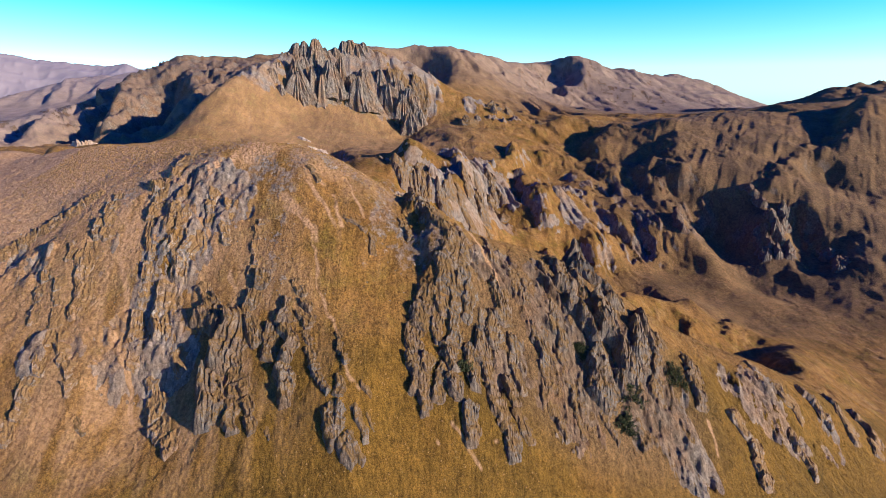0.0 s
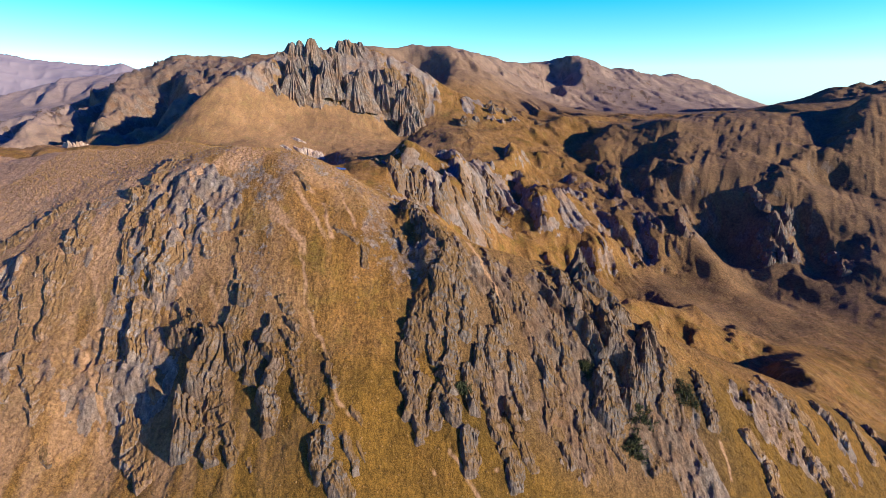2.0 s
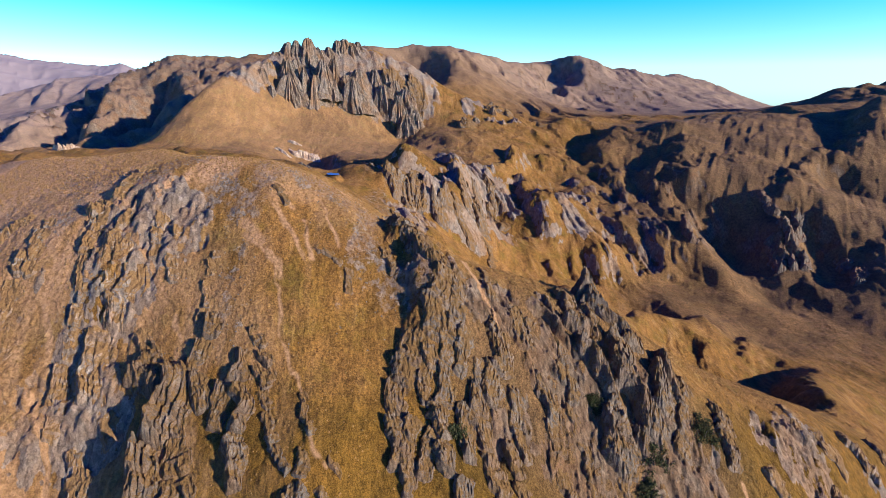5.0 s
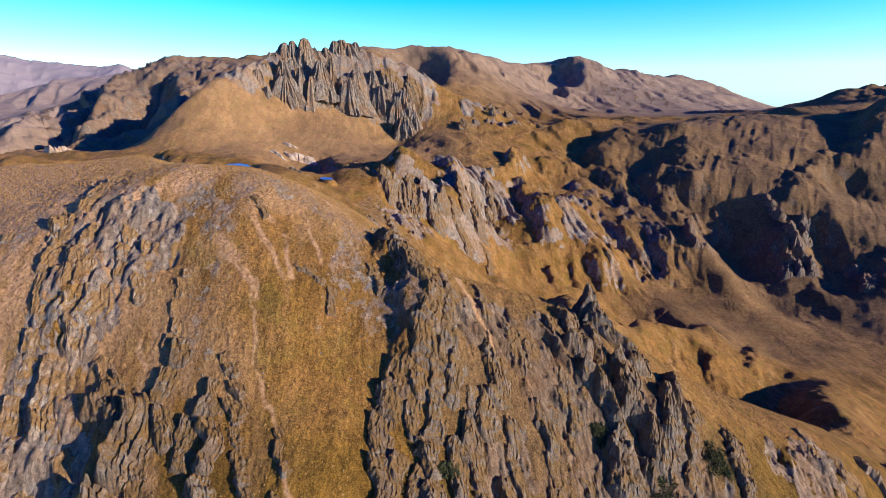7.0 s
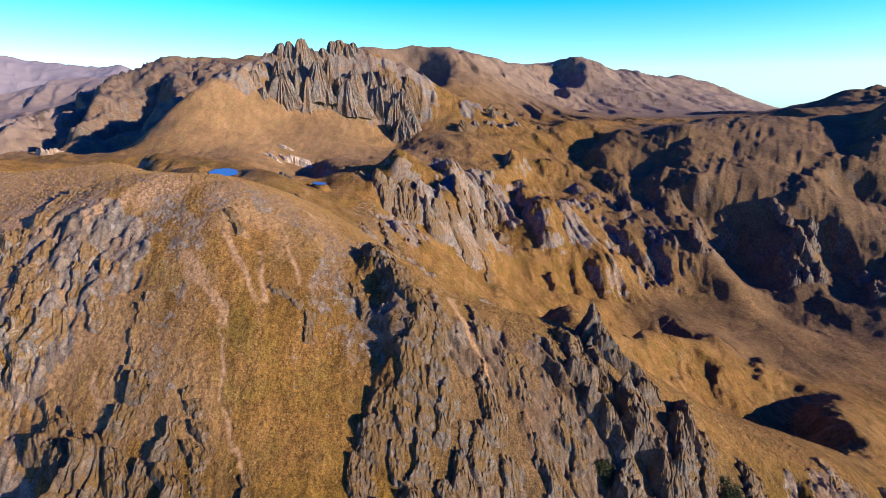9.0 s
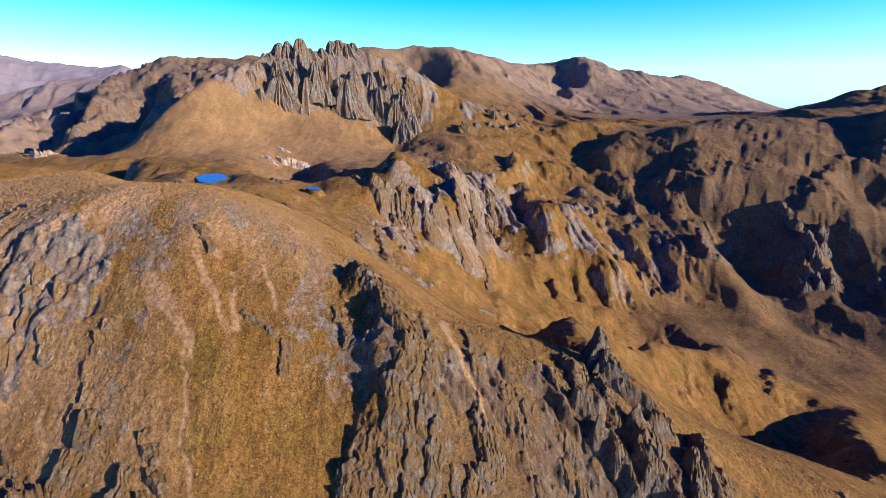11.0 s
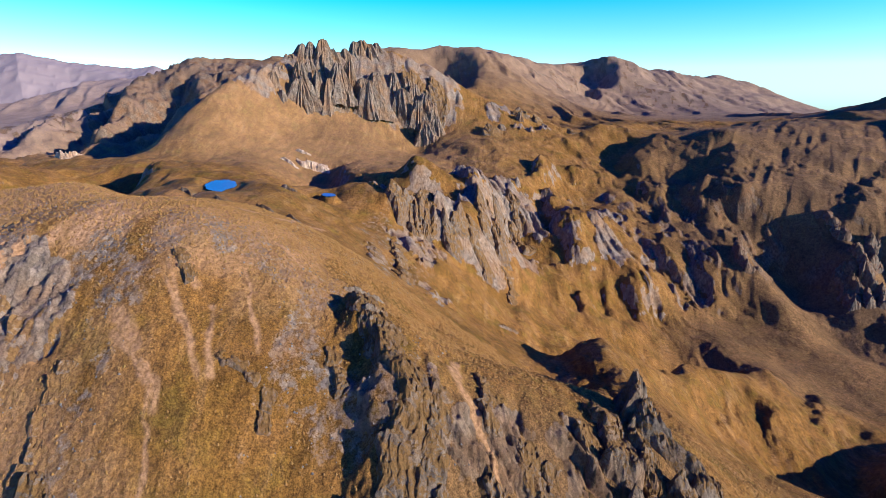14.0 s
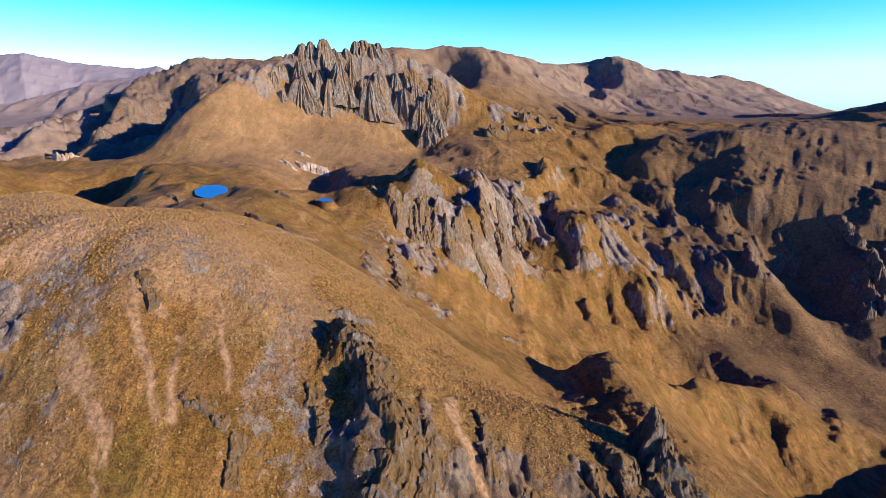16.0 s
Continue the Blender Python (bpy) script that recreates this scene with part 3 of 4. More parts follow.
def height(x, y, detail=True):
    """The ground's height, with ribs, gullies and hummocks."""
    x, y = np.asarray(x, float), np.asarray(y, float)
    z = base(x, y)
    far = np.hypot(x - 5, y - 30)
    rock = rockiness(x, y)
    near, mid = ease(420, 330, far), ease(300, 420, far) * ease(1700, 1100, far)
    wide = ease(900, 1500, far)
    # broad swells, growing with distance
    z = z + fractal(x / 60, y / 60, 21, 3) * 1.6 * near
    z = z + fractal(x / 75, y / 75, 22, 4) * 6.0 * mid * (1 - 0.9 * patch(x, y, 520, 800, 260, 240)) * (1 - 0.75 * patch(x, y, -190, 800, 150, 100)) * (1 - 0.8 * patch(x, y, 300, 480, 150, 110))
    z = z + (ridged(x / 260, y / 260, 23, 4) - 0.3) * 10 * wide * ease(-40, 60, z + 40) * ease(-900, -500, x)
    # ribs that run down the slope, steep on the shaded side
    if near.any():
        lean = (x + 40) * 110 / np.maximum(310 - y, 45) + 9.0 * fractal(x / 25, y / 24, 31, 4)
        face = 1 - 0.8 * ease(228, 262, y) - 0.15 * patch(x, y, -22, 175, 14, 40)
        for size, rise, long, seed, share in ((19.0, 3.4, 1.8, 41, 0.14), (8.5, 1.3, 1.5, 43, 0.16), (3.6, 0.6, 1.4, 47, 0.18)):
            z = z + near * (share + (1 - share) * rock) * face * rise * (1 - 0.5 * patch(x, y, -125, 190, 70, 60)) * saw(lean, y, size, long, seed)
        if detail:
            z = z + near * (fractal(x / 5.5, y / 7.5, 61, 4) * (0.25 + 1.3 * rock) + fractal(x / 1.25, y / 1.5, 63, 2) * 0.20 + ridged(x / 2.2, y / 4.5, 67, 3) * 0.55 * rock)
    # knolls, slits and rough ground across the valley
    if mid.any():
        z = z + mid * middle_relief(x, y, z, rock, detail)
    # the far ranges
    if wide.any():
        lean = x + 0.4 * y + 60 * fractal(x / 210, y / 240, 37, 3)
        for size, rise, seed in ((170.0, 15.0, 91), (70.0, 7.0, 93), (28.0, 3.5, 95)):
            z = z + wide * ease(3600, 3000, far) * rise * saw(lean, y, size, 1.6, seed) * ease(-0.4, 0.4, fractal(x / 230, y / 230, 39, 2))
    flank = patch(x, y, -640, 1180, 300, 330) * ease(-330, -420, x)
    if flank.any():
        lean = 0.87 * x - 0.48 * y + 30 * fractal(x / 150, y / 150, 55, 3)
        z = z + flank * (6 * saw(lean, y, 120.0, 2.5, 97) + 8 * saw(lean, y, 46.0, 2.2, 99) + 5 * saw(lean, y, 19.0, 2.0, 101))
        z = z + flank * (ridged(x / 26, y / 30, 141, 3) - 0.3) * 4.0 - 12 * patch(x, y, -500, 1120, 130, 120)
    z = z + spurs(x, y)
    z = z - 5.0 * patch(x, y, -116, 340, 24, 62, 12)
    # flat ground for the tarns
    for px, py, pz, r, slim in PONDS:
        k = ease(r * 1.7, r * 1.12, np.hypot((x - px + SLANT * (y - py)) / slim, y - py))
        z = z * (1 - k) + (pz - 0.8) * k
    return z


PONDS = ((-134.0, 408.0, -43.0, 20.0, 0.46), (-90.0, 482.0, -62.0, 7.0, 0.75))
SLANT = 0.40


def ground_at(x, y):
    return float(height(np.array([x]), np.array([y]))[0])


STREAKS = {
    "wash_a": (2, (-144, 222), (-129, 206), (-123, 197), (-122, 188), (-116, 180), (-112, 173)),
    "wash_b": (2.2, (-115, 168), (-110, 162), (-106, 155), (-103, 150)),
    "wash_c": (1.4, (-105, 209), (-95, 201), (-87, 192)),
    "wash_d": (1.3, (-80, 185), (-74, 175), (-74, 168)),
    "furrow": (0.9, (-53, 202), (-48, 191), (-45, 181), (-40, 172), (-35, 163), (-30, 154)),
    "brow_a": (1.2, (-63, 224), (-53, 215), (-42, 202)),
    "brow_b": (1.6, (-64, 207), (-52, 199)),
    "red_scar": (1.8, (12, 223), (18, 208), (23, 201)),
    "foot_a": (0.9, (-8, 155), (-3, 150)),
    "foot_b": (1, (4, 155), (9, 151), (13, 148)),
    "foot_c": (0.9, (19, 156), (24, 154)),
    "foot_d": (1.1, (113, 195), (114, 186)),
    "face_a": (1.2, (-61, 225), (-55, 219), (-51, 212)),
    "face_b": (1.3, (-54, 224), (-48, 218), (-43, 208), (-40, 203)),
    "face_c": (1.5, (-55, 202), (-50, 199), (-48, 195)),
    "face_d": (1, (-44, 235), (-38, 220), (-32, 211)),
    "face_e": (2.6, (-65, 211), (-58, 205)),
    "gully_a": (1.2, (12, 230), (14, 218), (17, 210)),
    "shelf_a": (1.6, (-48, 257), (-26, 241)),
    "track_a": (1.6, (-190, 250), (-165, 280), (-130, 330), (-120, 380)), "track_b": (2.0, (-96, 250), (-60, 300), (-60, 360)),
}


def streaks(x, y):
    """How much bare earth shows along the washes and tracks."""
    total = np.zeros_like(x)
    wobble = 1.6 * fractal(x / 9, y / 9, 77, 3)
    for width, *points in STREAKS.values():
        for (ax, ay), (bx, by) in zip(points, points[1:]):
            t = np.clip(((x - ax) * (bx - ax) + (y - ay) * (by - ay)) / ((bx - ax) ** 2 + (by - ay) ** 2), 0, 1)
            d = np.hypot(x + wobble - ax - t * (bx - ax), y - ay - t * (by - ay))
            total = np.maximum(total, 0.8 * ease(width * 0.95, width * 0.25, d))
    return total


def gravel(x, y):
    """Stony, thinly grown ground on the dome and its shoulder."""
    area = np.maximum(patch(x, y, -85, 218, 90, 42), patch(x, y, -15, 216, 34, 22))
    area = np.maximum(area, patch(x, y, -40, 400, 40, 130) * 0.8)
    area = area * ease(-0.5, 0.5, fractal(x / 13, y / 22, 79, 3)) * 0.50
    for width, (ax, ay), (bx, by) in SCREES:
        t = np.clip(((x - ax) * (bx - ax) + (y - ay) * (by - ay)) / ((bx - ax) ** 2 + (by - ay) ** 2), 0, 1)
        area = np.maximum(area, 0.85 * ease(width * 1.3, width * 0.6, np.hypot(x - ax - t * (bx - ax), y - ay - t * (by - ay)) + 0.8 * grain(x / 4, y / 4, 80)))
    return area


SCREES = ((1.6, (7, 217), (9, 204)), (1.8, (49, 185), (62, 182)), (2.4, (100, 194), (107, 186)), (2.2, (107, 186), (112, 176)), (2.0, (75, 189), (88, 185)), (1.3, (-8, 211), (-8, 203)))


def bare(x, y):
    """The share of bare rock at the surface: broken up by turf and earth."""
    r = rockiness(x, y)
    near = ease(420, 330, np.hypot(x - 5, y - 30))
    return r * (1 - near * 0.75 * ease(0.15, -0.35, fractal(x / 6, y / 13, 73, 4, 0.6)))

# The ground: one sheet to the horizon, finer where the flight passes ----------
FINE = 1.0


def ground_rows():
    r, rows = 2.0, []
    while r < 4900:
        rows.append(r)
        r *= 1 + (0.25 if r < 40 else FINE * (0.0085 if r < 90 else 0.0026 if r < 330 else 0.0038 if r < 1300 else 0.0075))
    return np.array(rows + [4900.0])


def link_mesh(name, verts, faces, mat, smooth=True, parent=None):
    me = bpy.data.meshes.new(name)
    me.vertices.add(len(verts))
    me.vertices.foreach_set("co", np.asarray(verts, np.float32).ravel())
    f = np.asarray(faces, np.int32)
    me.loops.add(f.size)
    me.loops.foreach_set("vertex_index", f.ravel())
    me.polygons.add(len(f))
    me.polygons.foreach_set("loop_start", np.arange(0, f.size, f.shape[1], dtype=np.int32))
    me.update(calc_edges=True)
    me.polygons.foreach_set("use_smooth", np.full(len(f), smooth))
    me.materials.append(mat)
    ob = new(name, me)
    ob.parent = parent
    return ob


def sheet_faces(rows, cols, around=False):
    j = np.arange(cols if around else cols - 1)
    a = (np.arange(rows - 1)[:, None] * cols + j).ravel()
    b = (np.arange(rows - 1)[:, None] * cols + (j + 1) % cols).ravel()
    return np.stack([a, b, b + cols, a + cols], 1)


def build_ground():
    rows = ground_rows()
    fine = np.arange(-52, 52, 0.135 * FINE)
    turn = np.radians(np.r_[fine, np.arange(52, 308, 4.0)])
    x = 5 + rows[:, None] * np.sin(turn)
    y = 30 + rows[:, None] * np.cos(turn)
    z = np.concatenate([height(x[k:k + 40], y[k:k + 40]) for k in range(0, len(rows), 40)])
    z[0] = z[0].mean()
    ob = link_mesh("ground", np.stack([x, y, z], -1).reshape(-1, 3), sheet_faces(len(rows), len(turn), True)[:, ::-1], GROUND)
    rock = bare(x, y)
    steep = np.hypot(np.gradient(z, axis=0) / np.gradient(rows)[:, None], np.gradient(z, axis=1) / (rows[:, None] * np.gradient(turn)))
    rock = np.clip(np.maximum(rock, gravel(x, y)) + ease(1.0, 1.7, steep) * ease(0.05, 0.4, np.maximum(rock, ease(470, 520, y))), 0, 1) * (1 - streaks(x, y))
    dark = np.maximum(patch(x, y, 480, 740, 260, 290), patch(x, y, 420, 560, 160, 130) * 0.55)
    # heath colour greys the far ranges in place of haze
    dark = np.maximum(dark, 0.65 * ease(1250, 1800, y))
    dark = np.maximum(dark, 0.7 * ease(330, 450, -x) * ease(830, 1000, y))
    dark = np.maximum(dark, 0.95 * ease(560, 700, x) * ease(780, 900, y))
    dark = np.maximum(dark, 0.7 * patch(x, y, 310, 530, 120, 90))
    dark = np.maximum(dark, 0.85 * patch(x, y, 55, 195, 56, 30))
    # bare earth, also brightening in colour the left slopes that get little sun
    soil = np.maximum(streaks(x, y), (0.7 * patch(x, y, -150, 215, 75, 60) + 0.65 * patch(x, y, -250, 320, 130, 90) + 0.55 * patch(x, y, -100, 248, 90, 40)) * ease(-0.35, 0.5, fractal(x / 12, y / 30, 75, 4)))
    # haze painted as a pale tint over the far and far-left slopes
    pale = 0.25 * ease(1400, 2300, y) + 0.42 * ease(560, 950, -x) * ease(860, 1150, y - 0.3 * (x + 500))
    soil = np.maximum(soil, 0.9 * patch(x, y, -225, 255, 110, 100))
    soil = np.maximum(soil, 0.8 * patch(x, y, -152, 208, 70, 30) * ease(-0.5, 0.3, fractal(x / 9, y / 22, 76, 4)))
    soil = np.maximum(soil, 0.55 * patch(x, y, -108, 168, 62, 40) * ease(-0.5, 0.4, fractal(x / 8, y / 20, 74, 4)))
    soil = np.maximum(soil, 0.14 * patch(x, y, -200, 810, 180, 130))
    # the same tint lightens the peak's slope and the left range
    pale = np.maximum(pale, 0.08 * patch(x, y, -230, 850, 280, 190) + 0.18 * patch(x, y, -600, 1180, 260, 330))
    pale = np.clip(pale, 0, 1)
    lush = ease(-110, -60, x) * ease(190, 160, y - 0.12 * x - 0.25 * np.maximum(x, 0) + 14 * fractal(x / 40, y / 40, 78, 3)) 
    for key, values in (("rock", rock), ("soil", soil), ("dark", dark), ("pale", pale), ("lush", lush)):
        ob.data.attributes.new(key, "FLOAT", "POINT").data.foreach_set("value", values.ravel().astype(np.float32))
    return tagged(ob, "golden brown tussock grass slopes with bare grey rock", "mountainside", kind="structure")


build_ground()


# Tarns ------------------------------------------------------------------------
def tarn(x, y, z, r, slim, seed, label):
    turn = np.linspace(0, 2 * math.pi, 73)[:-1]
    edge = r * (1 + 0.16 * fractal(np.cos(turn) * 1.7 + seed, np.sin(turn) * 1.7, 5, 3))
    rings = [np.stack([x + slim * edge * k * np.cos(turn) - SLANT * edge * k * np.sin(turn), y + edge * k * np.sin(turn), np.full(72, z)], -1) for k in (0.02, 0.5, 1.0)]
    return tagged(link_mesh("water", np.concatenate(rings), sheet_faces(3, 72, True), WATER), label, "tarn", kind="structure")


tarn(*PONDS[0], 1, "deep blue mountain tarn in a grassy hollow")
tarn(*PONDS[1], 2, "small blue pool below the larger tarn")


# Rocks --------------------------------------------------------------------------
def rock_fin(name, x, y, length, width, turn, rise, seed, mat, label, category, group):
    """A jagged rib that runs downhill: steep and overhanging on its left, slabby on its right."""
    cell = max(0.33, 0.0024 * math.hypot(x - 5, y - 60))
    ns, nc = max(16, min(130, int(length / cell))), max(12, min(56, int(width / cell)))
    s, c = np.meshgrid(np.linspace(-1, 1, ns), np.linspace(-1, 1, nc), indexing="ij")
    way = radians(turn)
    dx, dy = math.sin(way), -math.cos(way)
    bend = 0.22 * width * grain(s * 1.7, s * 0 + seed * 1.3, seed)
    taper = 0.55 + 0.45 * np.cos(s * 1.35) + 0.2 * grain(s * 3.1 + seed, c * 0, seed + 1)
    across = c * width / 2 * taper + bend
    px, py = x + dx * s * length / 2 - dy * across, y + dy * s * length / 2 + dx * across
    crest = -0.45 + 0.25 * grain(s * 2.3, s * 0 + seed, seed + 3)
    left = ease(0, 1, (c + 1) / np.maximum(crest + 1, 0.15))
    right = np.clip(1 - (c - crest) / (1 - crest), 0, 1) ** 0.8
    body = np.where(c < crest, left, right)
    teeth = 0.85 + 0.38 * saw(s * length + 0.7 * across, across, max(length / 5.5, 2.2), 1.5, seed) + 0.30 * ridged(s * length / 5 + seed, across / 4, seed + 5, 2)
    env = np.clip(1 - np.abs(s) ** 3.2, 0, 1) * (0.85 - 0.15 * s)
    lift = rise * body * env * teeth
    lift = lift + env * body * (0.5 * ridged(px / 2.8, py / 4.2, seed + 7, 3) + 0.30 * grain(px / 0.8, py / 1.1, seed + 9))
    z = height(px, py, False) + lift - 0.9 * (1 - env * body)
    shift = -0.30 * lift * (c < crest + 0.4)
    verts = np.stack([px - dy * shift, py + dx * shift, z], -1).reshape(-1, 3)
    ob = link_mesh(name, verts, sheet_faces(ns, nc)[:, ::-1], mat, False)
    return tagged(ob, label, category, group)


def rock_rib(line, rise, steep, sunny, seed, mat, label, group):
    """A rib of rock along a crest line that runs downhill: a sheer side on its left, tilted slabs on its right, broken into blocks."""
    line = np.array(line, float)
    step = np.r_[0, np.cumsum(np.hypot(*np.diff(line, axis=0).T))]
    long = step[-1]
    far = math.hypot(line[0, 0] - 5, line[0, 1] - 60)
    cell = max(0.32, 0.0023 * far)
    dice = np.random.default_rng(seed)
    blocks = int(np.clip(long / (0.75 * sunny), 1, 5))
    cuts = np.r_[0, np.sort((np.arange(1, blocks) + dice.uniform(-0.25, 0.25, blocks - 1)) / blocks), 1] * (long + 2.4 * steep) - 1.2 * steep
    top = tagged(new("rock_outcrop"), label, "rock outcrop", group)
    top.location = (line[0, 0], line[0, 1], ground_at(line[0, 0], line[0, 1]))
    for n in range(blocks):
        a, b = cuts[n] - 0.3 * steep * (n > 0), cuts[n + 1]
        ns = max(14, min(110, int((b - a) / cell)))
        nl, nr = max(8, min(26, int(1.6 * rise / cell))), max(10, min(44, int(sunny / cell)))
        c = np.r_[np.linspace(-1, 0, nl), np.linspace(0, 1, nr)[1:]]
        s, c = np.meshgrid(np.linspace(a, b, ns), c, indexing="ij")
        inner = np.clip(s, 0, long)
        px, py = np.interp(inner, step, line[:, 0]), np.interp(inner, step, line[:, 1])
        tx, ty = np.interp(inner + 1.5, step, line[:, 0]) - np.interp(inner - 1.5, step, line[:, 0]), np.interp(inner + 1.5, step, line[:, 1]) - np.interp(inner - 1.5, step, line[:, 1])
        size = np.hypot(tx, ty) + 1e-6
        tx, ty = tx / size, ty / size
        px, py = px + tx * (s - inner), py + ty * (s - inner)
        u = (s - a) / (b - a)
        swing = 0.22 * steep * fractal(s / (0.9 * steep), s * 0 + seed, seed, 4, 0.6)
        hood, aside, skew = dice.uniform(0.65, 1.25), dice.uniform(-0.4, 0.4) * steep * (blocks > 1), dice.uniform(-0.2, 0.7) * steep
        env = ease(0, 0.16 if n else 0.30, u) * ease(1.0, 0.90, u) * hood * (0.82 + 0.22 * grain(s / (1.2 * rise + 2), s * 0, seed + 3) + 0.16 * ridged(s / (0.45 * rise + 0.8), s * 0, seed + 4, 3))
        width = sunny * (0.45 + 0.55 * np.sin(math.pi * np.clip(0.15 + 0.8 * u, 0, 1))) * (1 + 0.25 * grain(s / sunny * 2.5, s * 0, seed + 5))
        across = np.where(c < 0, 0.42 * steep * c * (1 + 0.3 * grain(s / 2.2, c * 3, seed + 6)), width * c) - swing + aside + skew * (u - 0.5)
        tooth = width * c / max(0.24 * sunny, 3.2 * cell) + 0.6 * grain(s / (0.7 * sunny), c * 2, seed + 7)
        part = tooth - np.floor(tooth)
        slab = np.where(part < 0.2, part / 0.2, 1 - (part - 0.2) / 0.8) * (0.45 + 0.8 * lattice(np.floor(tooth), np.floor(s / (0.3 * sunny) + 0.8 * grain(across / sunny * 3, s * 0, seed + 12)), seed + 8))
        right = (1 - c) ** 0.85 * (0.62 + 0.38 * (1 - c)) + 0.26 * (slab - 0.4) * ease(0.0, 0.12, c) * ease(1.0, 0.8, c)
        left = ease(-1.05, -0.1, c) ** 0.7
        cleft = 1 - 0.30 * ease(0.45, 0.75, ridged(s / (0.5 * sunny) + 0.3 * across / sunny, across / (1.6 * sunny), seed + 9, 2))
        lift = rise * env * np.where(c < 0, left, right * cleft)
        rough = ease(-1.0, -0.7, c) * ease(1.0, 0.85, c) * ease(0, 0.1, u) * ease(1, 0.93, u)
        lift = lift + rough * (0.045 * rise + 0.22) * (ridged(s / 2.6, across / 1.1, seed + 10, 3) + 0.5 * grain(s / 0.7, across / 0.6, seed + 11))
        qx, qy = px - ty * across, py + tx * across
        z = height(qx, qy, False) + lift - 0.9 * (1 - rough) - 0.15
        verts = np.stack([qx, qy, z], -1) - np.array(top.location)
        link_mesh("rock_slab", verts.reshape(-1, 3), sheet_faces(ns, c.shape[1])[:, ::-1], mat, False, top)
    return top


